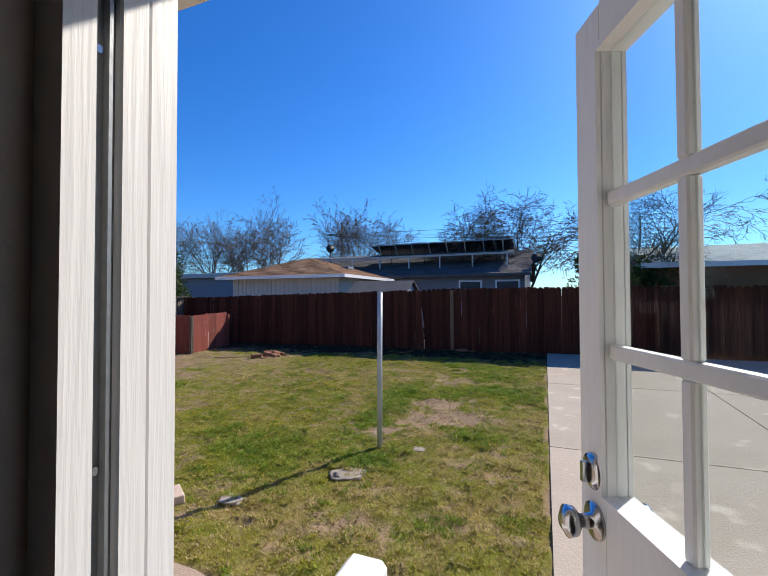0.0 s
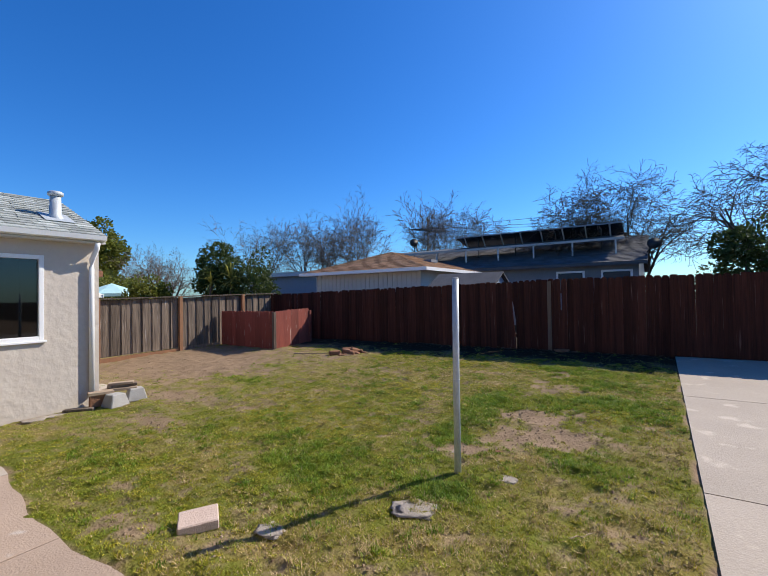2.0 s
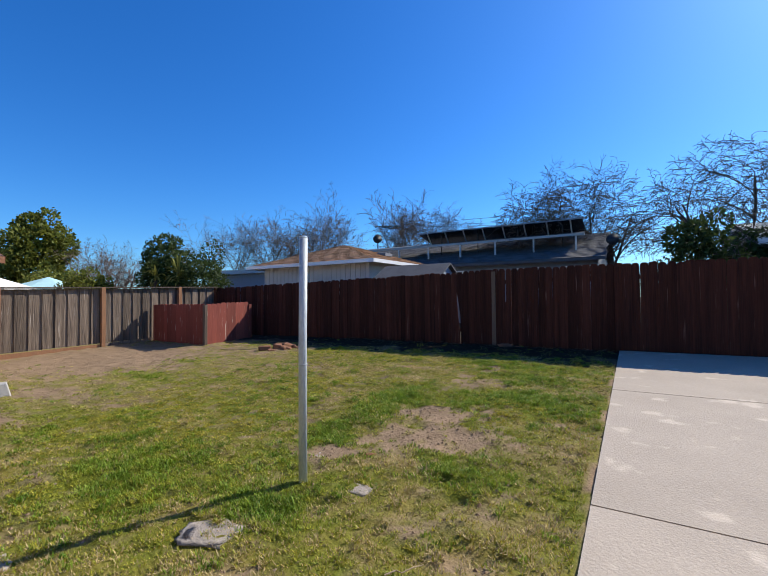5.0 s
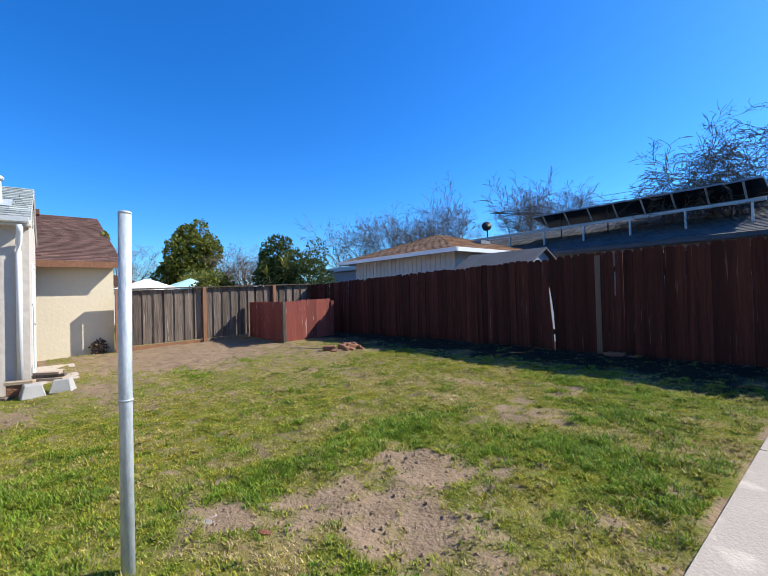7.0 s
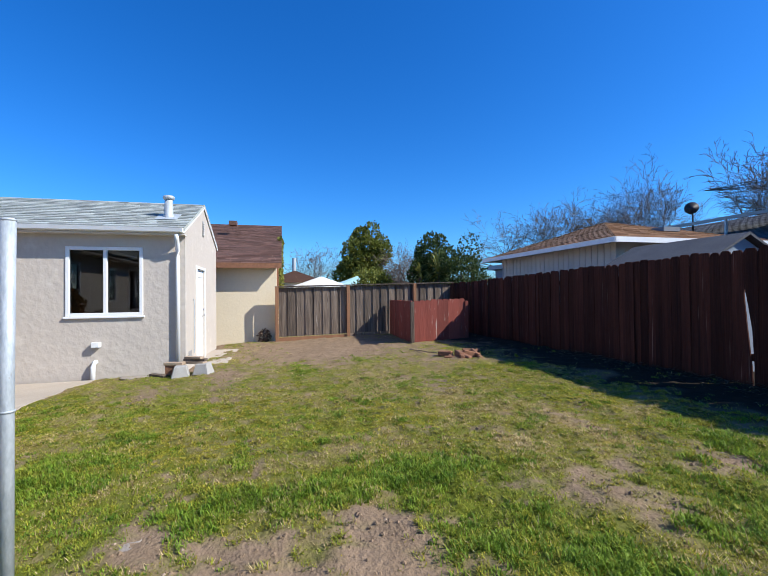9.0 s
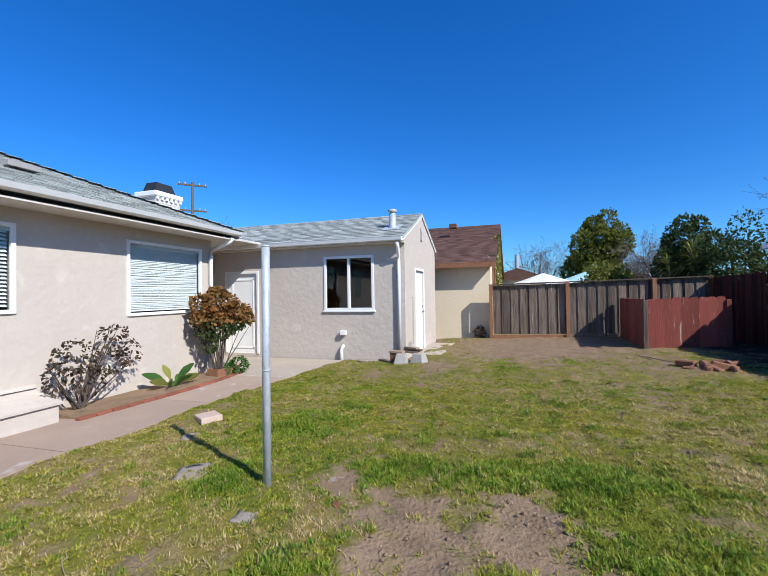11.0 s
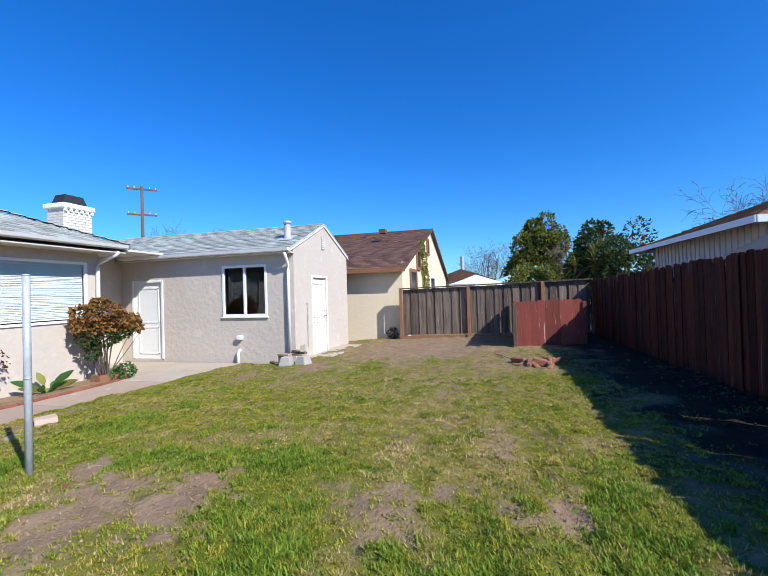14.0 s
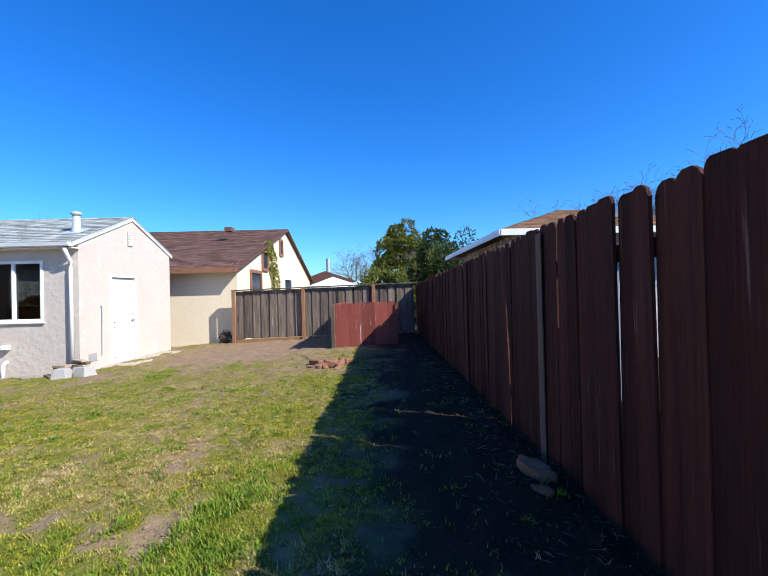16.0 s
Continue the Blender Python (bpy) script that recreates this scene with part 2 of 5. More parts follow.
class Mesh:
    """Collects faces of one part."""

    def __init__(self):
        self.v, self.f = [], []

    def add(self, vs, fs):
        n = len(self.v)
        self.v += [tuple(p) for p in vs]
        self.f += [tuple(n + i for i in q) for q in fs]
        return self

    def box(self, x0, y0, z0, x1, y1, z1, m=None):
        vs = [Vector((x, y, z)) for z in (z0, z1) for y in (y0, y1) for x in (x0, x1)]
        if m:
            vs = [m @ p for p in vs]
        return self.add(vs, [(0, 2, 3, 1), (4, 5, 7, 6), (0, 1, 5, 4), (2, 6, 7, 3), (1, 3, 7, 5), (0, 4, 6, 2)])

    def prism(self, poly, lift, m=None):
        """A polygon (list of 3D points) swept by the vector lift."""
        n = len(poly)
        a = [Vector(p) for p in poly]
        vs = a + [p + Vector(lift) for p in a]
        if m:
            vs = [m @ p for p in vs]
        return self.add(vs, [tuple(range(n))[::-1], tuple(range(n, 2 * n))] + [(i, (i + 1) % n, n + (i + 1) % n, n + i) for i in range(n)])

    def tube(self, pts, radii, sides=8, caps=True):
        pts = [Vector(p) for p in pts]
        if not isinstance(radii, (list, tuple)):
            radii = [radii] * len(pts)
        rings = []
        for i, p in enumerate(pts):
            d = (pts[min(i + 1, len(pts) - 1)] - pts[max(i - 1, 0)]).normalized()
            side = d.orthogonal().normalized() if abs(d.z) < 0.99 else Vector((1, 0, 0))
            if abs(d.z) < 0.99:
                side = d.cross(Vector((0, 0, 1))).normalized()
            up = side.cross(d)
            rings.append([p + (side * math.cos(a) + up * math.sin(a)) * radii[i] for a in (2 * math.pi * k / sides for k in range(sides))])
        vs = [q for r in rings for q in r]
        fs = [(i * sides + k, i * sides + (k + 1) % sides, (i + 1) * sides + (k + 1) % sides, (i + 1) * sides + k) for i in range(len(pts) - 1) for k in range(sides)]
        if caps:
            fs += [tuple(range(sides))[::-1], tuple(range(len(vs) - sides, len(vs)))]
        return self.add(vs, fs)

    def mesh(self, name, material, smooth=False, bevel=0.0):
        me = bpy.data.meshes.new(name)
        me.from_pydata(self.v, [], self.f)
        if bevel:
            bm = bmesh.new()
            bm.from_mesh(me)
            bmesh.ops.bevel(bm, geom=list(bm.edges), offset=bevel, segments=1, affect="EDGES", clamp_overlap=True)
            bm.to_mesh(me)
            bm.free()
        me.materials.append(material)
        if smooth:
            me.shade_smooth()
        return me


def part(name, m, material, parent=None, label="", smooth=False, bevel=0.0, at=None):
    ob = new(name, m.mesh(name, material, smooth, bevel) if isinstance(m, Mesh) else m)
    ob.parent = parent
    if at is not None:
        ob.matrix_basis = at
    if label:
        ob["label"] = label
    return ob


def thing(name, label, category, group="", kind="", at=None):
    ob = new(name)
    ob.empty_display_size = 0.1
    if at is not None:
        ob.matrix_basis = at
    return tagged(ob, label, category, group, kind)


def box(*a, **k):
    return Mesh().box(*a, **k)


def gz(x, y):
    """Height of the yard, which rises gently away from the house."""
    x, y = min(max(x, -13.0), 8.0), min(max(y, 2.0), 12.5)
    return 0.033 * (y - 4.9) + 0.008 * (x + 1.1)


def fbm(x, y, s, seed=0.0):
    return noise.fractal(Vector((x * s + seed, y * s - seed, seed * 0.37)), 0.6, 2.0, 4)


def wall(m, axis, c0, c1, a0, a1, z0, z1, holes):
    """A wall with rectangular holes, as one connected mesh. axis 'x': the wall runs along x and c is y; 'y': the other way round. holes: (a0, a1, z0, z1)."""
    As = sorted({a0, a1} | {h[k] for h in holes for k in (0, 1)})
    Zs = sorted({z0, z1} | {h[k] for h in holes for k in (2, 3)})
    na, nz = len(As), len(Zs)

    def solid(i, k):
        if not (0 <= i < na - 1 and 0 <= k < nz - 1):
            return False
        a, z = (As[i] + As[i + 1]) / 2, (Zs[k] + Zs[k + 1]) / 2
        return not any(h[0] < a < h[1] and h[2] < z < h[3] for h in holes)

    vs = [((a, c, z) if axis == "x" else (c, a, z)) for c in (c0, c1) for z in Zs for a in As]

    def at(side, i, k):
        return side * na * nz + k * na + i
    fs = []
    for i in range(na - 1):
        for k in range(nz - 1):
            if not solid(i, k):
                continue
            q = [(i, k), (i + 1, k), (i + 1, k + 1), (i, k + 1)]
            fs.append(tuple(at(0, *p) for p in q))
            fs.append(tuple(at(1, *p) for p in q[::-1]))
            for (e, g), (di, dk) in (((0, 1), (0, -1)), ((1, 2), (1, 0)), ((2, 3), (0, 1)), ((3, 0), (-1, 0))):
                if not solid(i + di, k + dk):
                    fs.append((at(0, *q[g]), at(0, *q[e]), at(1, *q[e]), at(1, *q[g])))
    return m.add(vs, fs)


def shingles(eave_a, eave_b, ridge_b, ridge_a, course=0.14, tab=0.3, seed=1):
    """Overlapping shingle tabs over a four-cornered roof slope, as one mesh."""
    rng = random.Random(seed)
    ea, eb, rb, ra = (Vector(p) for p in (eave_a, eave_b, ridge_b, ridge_a))
    n_dir = (eb - ea).cross(ra - ea)
    if n_dir.length < 1e-6:
        n_dir = (eb - ea).cross(rb - ea)
    nrm = n_dir.normalized()
    if nrm.z < 0:
        nrm = -nrm
    along = (eb - ea).normalized()
    rise = ((ra + rb) / 2 - (ea + eb) / 2)
    rise -= along * rise.dot(along)
    n = max(2, int(rise.length / course))
    up = rise.normalized()
    m = Mesh()
    for i in range(n):
        f0, f1 = i / n, (i + 1) / n
        l0, r0, l1, r1 = ea.lerp(ra, f0), eb.lerp(rb, f0), ea.lerp(ra, f1), eb.lerp(rb, f1)
        w = (r0 - l0).length
        if w < 0.05:
            continue
        x = 0.0
        while x < w - 0.01:
            x2 = min(w, x + tab * rng.uniform(0.55, 1.25))
            u0, u1 = x / w, x2 / w
            drop = up * (-rng.uniform(0.0, 0.012))
            h = nrm * rng.uniform(0.012, 0.02)
            gap = along * 0.004
            a, b = l0.lerp(r0, u0) + drop + gap, l0.lerp(r0, u1) + drop - gap
            c, d = l1.lerp(r1, u1) - gap, l1.lerp(r1, u0) + gap
            m.add([a + h, b + h, c + nrm * 0.002, d + nrm * 0.002, a, b], [(0, 1, 2, 3), (4, 5, 1, 0)])
            x = x2
    return m


def slab(pts, thick):
    """A roof deck: a polygon with thickness downwards."""
    return Mesh().prism(pts, (0, 0, -thick))

# ---- ground ----
BARE = [(-1.35, 5.42, 0.34, 0.2, 1.1), (-1.02, 6.05, 0.3, 0.34, 1.15), (-0.95, 6.75, 0.5, 0.34, 1.3), (-0.52, 6.1, 0.36, 0.26, 1.0), (-0.2, 6.42, 0.26, 0.14, 0.9),
        (-1.0, 8.2, 0.42, 0.6, 0.75), (0.19, 6.92, 0.2, 0.12, 0.9), (-0.38, 4.67, 0.16, 0.1, 0.8), (0.13, 4.64, 0.2, 0.12, 0.8), (-1.08, 9.32, 0.3, 0.18, 0.8),
        (-8.6, 7.2, 2.0, 1.3, 1.3), (-10.4, 7.4, 1.6, 1.8, 1.3), (-5.3, 4.28, 0.55, 0.18, 0.8), (-2.95, 2.9, 0.35, 0.22, 0.8), (-5.2, 5.3, 0.9, 0.24, 0.5),
        (-3.1, 4.1, 0.3, 0.2, 0.5), (-2.2, 9.0, 0.5, 0.2, 0.6), (-6.6, 9.2, 1.0, 0.6, 0.6), (-6.6, 5.3, 0.7, 0.4, 0.7), (-4.2, 8.3, 0.8, 0.25, 0.45), (-0.9, 3.4, 0.25, 0.15, 0.5), (0.1, 3.7, 0.3, 0.14, 0.6)]
LUSH = [(-2.5, 4.5, 0.9, 0.5, 0.7), (-1.62, 5.75, 0.25, 0.5, 0.8), (-1.6, 6.5, 0.25, 0.4, 0.9), (-1.62, 7.2, 0.35, 0.4, 1.1), (-0.78, 7.3, 0.24, 0.2, 0.9), (-0.4, 7.7, 0.5, 0.3, 1.1),
        (-0.45, 8.85, 0.5, 0.4, 1.0), (-0.9, 9.7, 1.1, 0.28, 0.8), (-0.25, 5.55, 0.4, 0.25, 0.7), (-1.1, 4.55, 0.5, 0.22, 0.8), (-6.5, 6.5, 0.9, 0.22, 0.9), (-9.6, 6.2, 0.7, 0.3, 0.9), (-7.0, 7.6, 0.5, 0.3, 0.6), (0.2, 7.6, 0.4, 0.6, 0.6), (-4.5, 3.4, 1.2, 0.3, 0.4)]
MOSS = [(-4.0, 6.0, 1.7, 0.8, 0.7), (-4.1, 3.6, 1.3, 0.5, 0.5), (-3.0, 7.4, 1.1, 0.6, 0.4), (-5.8, 7.4, 1.0, 0.7, 0.3)]
STRAW = [(-1.92, 8.13, 0.3, 0.16, 0.8), (-2.22, 9.0, 0.6, 0.2, 0.7), (-0.63, 5.5, 0.35, 0.14, 0.8), (-0.3, 5.15, 0.4, 0.2, 0.6), (0.4, 5.6, 0.25, 1.2, 0.45), (-0.2, 4.2, 0.7, 0.5, 0.35), (-1.6, 3.3, 1.0, 0.3, 0.35), (-0.5, 3.7, 1.3, 1.1, 0.3), (-5.0, 8.6, 2.0, 0.8, 0.3)]


def relief(x, y):
    """Small bumps of the lawn."""
    return 0.025 * fbm(x, y, 2.0, 1.0) + 0.024 * fbm(x, y, 6.0, 4.0)


def patches(table, x, y):
    return sum(k * math.exp(-(((x - bx) / rx) ** 2 + ((y - by) / ry) ** 2) * 1.1) for bx, by, rx, ry, k in table)


def lush_amount(x, y):
    """0 short turf .. 1 tall green tufts."""
    wob = 0.12 * fbm(x, y, 2.2, 14.0), 0.12 * fbm(x, y, 2.2, 17.0)
    v = patches(LUSH, x + wob[0], y + wob[1]) + 0.4 * fbm(x, y, 1.7, 31.0) + 0.45 * fbm(x, y, 5.0, 12.0)
    return min(max(v, 0.0), 1.2)


def grass_amount(x, y):
    """0 bare earth .. 1 thick grass."""
    wob = 0.14 * fbm(x, y, 2.6, 41.0), 0.14 * fbm(x, y, 2.6, 47.0)
    g = 0.88 - 0.12 * min(1.0, max(0.0, (-3.0 - x) / 2)) + 0.3 * fbm(x, y, 1.1, 3.0) + 0.55 * fbm(x, y, 3.6, 8.0) + 0.6 * fbm(x, y, 9.0, 28.0)
    g += 0.6 * patches(LUSH, x, y) - patches(BARE, x + wob[0], y + wob[1])
    if y > 10.1:
        g -= 0.95 * min(1.0, (y - 10.1) / 0.9)
    if x < -7.0:
        g -= 0.35 * min(1.0, (-7.0 - x) / 1.5)
    return min(max(g, 0.0), 1.0)


def dry_amount(x, y):
    v = 0.2 + 0.5 * fbm(x, y, 0.9, 21.0) + 0.5 * fbm(x, y, 3.4, 5.0) + patches(STRAW, x, y) - 0.5 * patches(LUSH, x, y)
    return min(max(v, 0.0), 1.0)


def moss_amount(x, y):
    return min(max(0.42 + patches(MOSS, x, y) + 0.7 * fbm(x, y, 1.0, 61.0) - 0.5 * patches(LUSH, x, y), 0.0), 1.0)


def in_lawn(x, y):
    if x > 0.66 + 0.03 * math.sin(y * 4):
        return False
    edge = 2.62 + 0.05 * math.sin(x * 2.3) + 0.03 * math.sin(x * 7) + 0.25 * max(0.0, min(1.0, (-x - 4.5) / 2))
    if y < edge and x > -7.2:
        return False
    if x <= -7.2 and y < 4.55:
        return False
    return -12.1 < x and y < 11.85


ground_mat = mat("soil_and_turf", (0.31, 0.215, 0.135), (0.165, 0.112, 0.068), 0.95, scale=5, fine=90, bump=0.9, bump_scale=34, spec=0.08)
gt = ground_mat.node_tree
gb = gt.nodes["Principled BSDF"]
soil_col = gb.inputs["Base Color"].links[0].from_socket
at_g = gt.nodes.new("ShaderNodeAttribute")
at_g.attribute_name = "turf"
at_d = gt.nodes.new("ShaderNodeAttribute")
at_d.attribute_name = "dryness"
turf = gt.nodes.new("ShaderNodeMix")
turf.data_type = "RGBA"
turf.inputs[6].default_value, turf.inputs[7].default_value = (0.11, 0.125, 0.014, 1), (0.21, 0.165, 0.04, 1)
gt.links.new(at_d.outputs["Fac"], turf.inputs[0])
both = gt.nodes.new("ShaderNodeMix")
both.data_type = "RGBA"
gt.links.new(at_g.outputs["Fac"], both.inputs[0])
gt.links.new(soil_col, both.inputs[6])
gt.links.new(turf.outputs[2], both.inputs[7])
# the red fence's shade on the ground is painted in as a near-black brown
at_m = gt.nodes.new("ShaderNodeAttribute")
at_m.attribute_name = "fence_shade"
shade_mix = gt.nodes.new("ShaderNodeMix")
shade_mix.data_type = "RGBA"
gt.links.new(at_m.outputs["Fac"], shade_mix.inputs[0])
gt.links.new(both.outputs[2], shade_mix.inputs[6])
shade_mix.inputs[7].default_value = (0.03, 0.022, 0.014, 1)
gt.links.new(shade_mix.outputs[2], gb.inputs["Base Color"])


def build_ground():
    xs = [-400, -150, -60, -30, -18] + [-13 + 0.1 * i for i in range(0, 80)] + [-5 + 0.06 * i for i in range(0, 104)] + [4, 8, 16, 40, 150, 400]
    ys = [-400, -150, -60, -20, -6, 0, 1.5] + [2.3 + 0.065 * i for i in range(0, 152)] + [12.8, 16, 22, 40, 90, 200, 400]
    vs, tv, dv, mv = [], [], [], []
    for y in ys:
        for x in xs:
            z = gz(x, y)
            g = 0.0
            if in_lawn(x, y):
                g = grass_amount(x, y)
                z += relief(x, y)
            else:
                z -= 0.012 if in_lawn(x - 0.2, y) or in_lawn(x, y + 0.2) else 0.05
                if y > 12.3 or x < -12.4:
                    g = 0.5
            vs.append((x, y, z))
            tv.append(min(1.0, g * 1.05))
            dv.append(dry_amount(x, y))
            # painted shade mask: fades in from about y = 9.9 towards the fence
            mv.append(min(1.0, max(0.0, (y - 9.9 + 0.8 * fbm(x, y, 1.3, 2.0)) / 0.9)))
    nx = len(xs)
    fs = [(j * nx + i, j * nx + i + 1, (j + 1) * nx + i + 1, (j + 1) * nx + i) for j in range(len(ys) - 1) for i in range(nx - 1)]
    me = bpy.data.meshes.new("ground")
    me.from_pydata(vs, [], fs)
    for nm, vals in (("turf", tv), ("dryness", dv), ("fence_shade", mv)):
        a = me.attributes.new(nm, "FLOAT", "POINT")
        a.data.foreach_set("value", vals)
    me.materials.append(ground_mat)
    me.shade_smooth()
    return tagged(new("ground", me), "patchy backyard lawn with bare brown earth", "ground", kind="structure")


ground = build_ground()

# ---- concrete ----
pavement = thing("pavement", "pale grey weathered concrete patio slabs beside the lawn", "pavement", kind="structure")
for x0, x1 in ((0.67, 3.1), (3.115, 5.6), (5.615, 8.2)):
    for y0, y1 in ((0.95, 2.7), (2.715, 5.5), (5.515, 8.55), (8.565, 11.85)):
        q = Mesh().prism([(x0, y0, gz(x0, y0) + 0.012), (x1, y0, gz(x1, y0) + 0.012), (x1, y1, gz(x1, y1) + 0.012), (x0, y1, gz(x0, y1) + 0.012)], (0, 0, -0.12))
        part("slab", q, M_CONC, pavement)
path = thing("garden_path", "pinkish grey concrete path along the house wall", "path", kind="structure")
cuts = [0.655, -1.3, -3.2, -5.0, -7.2]
for a, b in zip(cuts, cuts[1:]):
    n = 8
    xs = [a + (b - a) * i / n - (0.012 if i == 0 else 0) for i in range(n + 1)]
    top = [(x, 2.62 + 0.04 * math.sin(x * 2.3) + 0.02 * math.sin(x * 7) + 0.25 * max(0.0, min(1.0, (-x - 4.5) / 2)), gz(x, 2.6) + 0.008) for x in xs]
    low = [(x, -0.8 if b < -5.1 and x < -5.1 else 0.93, gz(x, 1) + 0.008) for x in xs]
    part("slab", Mesh().prism(low + top[::-1], (0, 0, -0.1)), M_CONC2 if a > -4.9 else M_CONC, path)
threshold = tagged(part("door_slab", box(-10.4, 4.395, -0.3, -7.9, 5.05, -0.06), M_CONC, bevel=0.01), "thin pale concrete landing slab at the garage door", "slab", kind="structure")

# ---- house ----
HY = 0.93
house = thing("house", "beige stucco single-storey house with grey shingle roof", "house")
w = Mesh()
wall(w, "x", HY - 0.14, HY, -5.2, 9.0, -0.4, 2.72, [(0.2, 1.03, 0.2, 2.32), (-1.845, -1.0, 1.23, 2.33), (-4.93, -3.335, 1.11, 2.32)])
part("wall", w, M_STUCCO, house)
part("wall", wall(Mesh(), "y", -5.2, -5.06, -0.9, HY - 0.14, -0.4, 2.72, []), M_STUCCO, house)
part("wall", wall(Mesh(), "x", -0.94, -0.8, -7.3, -5.06, -0.4, 2.72, [(-6.3, -5.45, 1.0, 2.2)]), M_STUCCO, house)
part("wall", box(-7.2, -8.1, -0.4, 9.0, -8.0, 2.72), M_STUCCO, house)
part("wall", box(9.0, -8.0, -0.4, 9.14, HY, 2.72), M_STUCCO, house)
part("wall", box(-1.6, -8.0, -0.4, -1.5, HY - 0.14, 2.72), M_ROOM, house)
part("wall", box(3.0, -8.0, -0.4, 3.1, HY - 0.14, 2.72), M_ROOM, house)
part("room_floor", box(-5.06, -8.0, -0.1, 9.0, HY - 0.14, 0.2), M_RAWWOOD, house)
part("room_ceiling", box(-7.2, -8.0, 2.66, 9.0, HY - 0.14, 2.71), M_ROOM, house)
E0, E1, EZ, RZ = HY + 0.5, -5.42, 2.7, 4.3
RUN = 3.95
front = [(E1, E0, EZ), (9.5, E0, EZ), (9.5, E0 - RUN, RZ), (E1 + RUN, E0 - RUN, RZ)]
side = [(E1, E0 - 2 * RUN, EZ), (E1, E0, EZ), (E1 + RUN, E0 - RUN, RZ), (E1 + RUN, E0 - RUN, RZ)]
back = [(9.5, E0 - 2 * RUN, EZ), (E1, E0 - 2 * RUN, EZ), (E1 + RUN, E0 - RUN, RZ), (9.5, E0 - RUN, RZ)]
roof = part("roof", slab([(p[0], p[1], p[2] - 0.004) for p in front], 0.06), M_SHINGLE, house)
part("roof_deck", slab([(p[0], p[1], p[2] - 0.004) for p in side[:3]], 0.06), M_SHINGLE, roof)
part("roof_deck", slab([(p[0], p[1], p[2] - 0.004) for p in back], 0.06), M_SHINGLE, roof)
sh = part("shingles", shingles(*front, seed=3), M_SHINGLE, roof)
sh["kind"] = "stuff"
sh = part("shingles", shingles(*side, seed=4), M_SHINGLE, roof)
sh["kind"] = "stuff"
hip = Mesh()
ha, hb = Vector((E1, E0, EZ + 0.01)), Vector((E1 + RUN, E0 - RUN, RZ + 0.01))
for i in range(26):
    a, b = ha.lerp(hb, i / 26), ha.lerp(hb, (i + 1) / 26)
    hip.add([a + Vector((0.0, 0.13, 0.0)), a + Vector((0, 0, 0.045)), a + Vector((-0.13, 0.0, 0.0)), b + Vector((0.0, 0.13, -0.02)), b + Vector((0, 0, 0.02)), b + Vector((-0.13, 0, -0.02))], [(0, 3, 4, 1), (1, 4, 5, 2), (0, 1, 2)])
part("hip_cap", hip, M_SHINGLE, roof)
gutter = Mesh().prism([(E1 + 0.02, E0, EZ - 0.1), (E1 + 0.02, E0 + 0.08, EZ - 0.075), (E1 + 0.02, E0 + 0.11, EZ - 0.015), (E1 + 0.02, E0, EZ - 0.005)], (14.8, 0, 0))
part("gutter", gutter, M_WHITE, house)
part("gutter", Mesh().prism([(E1, E0, EZ - 0.14), (E1 - 0.09, E0, EZ - 0.1), (E1 - 0.11, E0, EZ - 0.015), (E1, E0, EZ - 0.005)], (0, -7, 0)), M_WHITE, house)
part("soffit", box(E1, HY, 2.52, 9.3, E0 - 0.01, 2.545), M_TRIM, house)
part("soffit", box(E1 + 0.01, -6, 2.52, -5.2, HY, 2.545), M_TRIM, house)
part("downspout", Mesh().tube([(-5.25, E0 - 0.02, 2.56), (-5.22, E0 - 0.06, 2.48), (-5.14, HY + 0.06, 2.32), (-5.13, HY + 0.05, 2.2), (-5.13, HY + 0.05, -0.05)], 0.045, 8), M_WHITE, house, smooth=True)
part("roof_vent", box(-2.5, 0.2, 3.2, -2.1, 0.35, 3.27), M_VENT, house, "low grey roof vent")
part("vent_pipe", Mesh().tube([(-1.0, -1.6, 3.7), (-1.0, -1.6, 4.35)], [0.06, 0.055], 10), M_GALV, house)


def chimney():
    c = thing("chimney", "pale grey brick chimney with a dark metal cap", "chimney")
    x, y = -7.4, -2.7
    part("stack", box(x - 0.4, y - 0.3, 2.6, x + 0.4, y + 0.3, 4.3), M_TRIM, c)
    for k in range(8):
        z = 3.45 + k * 0.075
        for i in range(4):
            o = 0.1 if k % 2 else 0.0
            part("brick", box(x - 0.405 + max(0, i * 0.2 - o), y + 0.285, z, x - 0.405 + min(0.81, i * 0.2 + 0.19 - o), y + 0.312, z + 0.065), M_TRIM, c)
            part("brick", box(x + 0.385, y - 0.3 + i * 0.15, z, x + 0.412, y - 0.3 + i * 0.15 + 0.14, z + 0.065), M_TRIM, c)
    for i in range(6):
        part("corbel", box(x - 0.43 + i * 0.155, y + 0.3, 4.06, x - 0.36 + i * 0.155, y + 0.36, 4.16), M_WHITE, c)
    part("crown", box(x - 0.48, y - 0.38, 4.14, x + 0.48, y + 0.38, 4.28), M_WHITE, c, bevel=0.02)
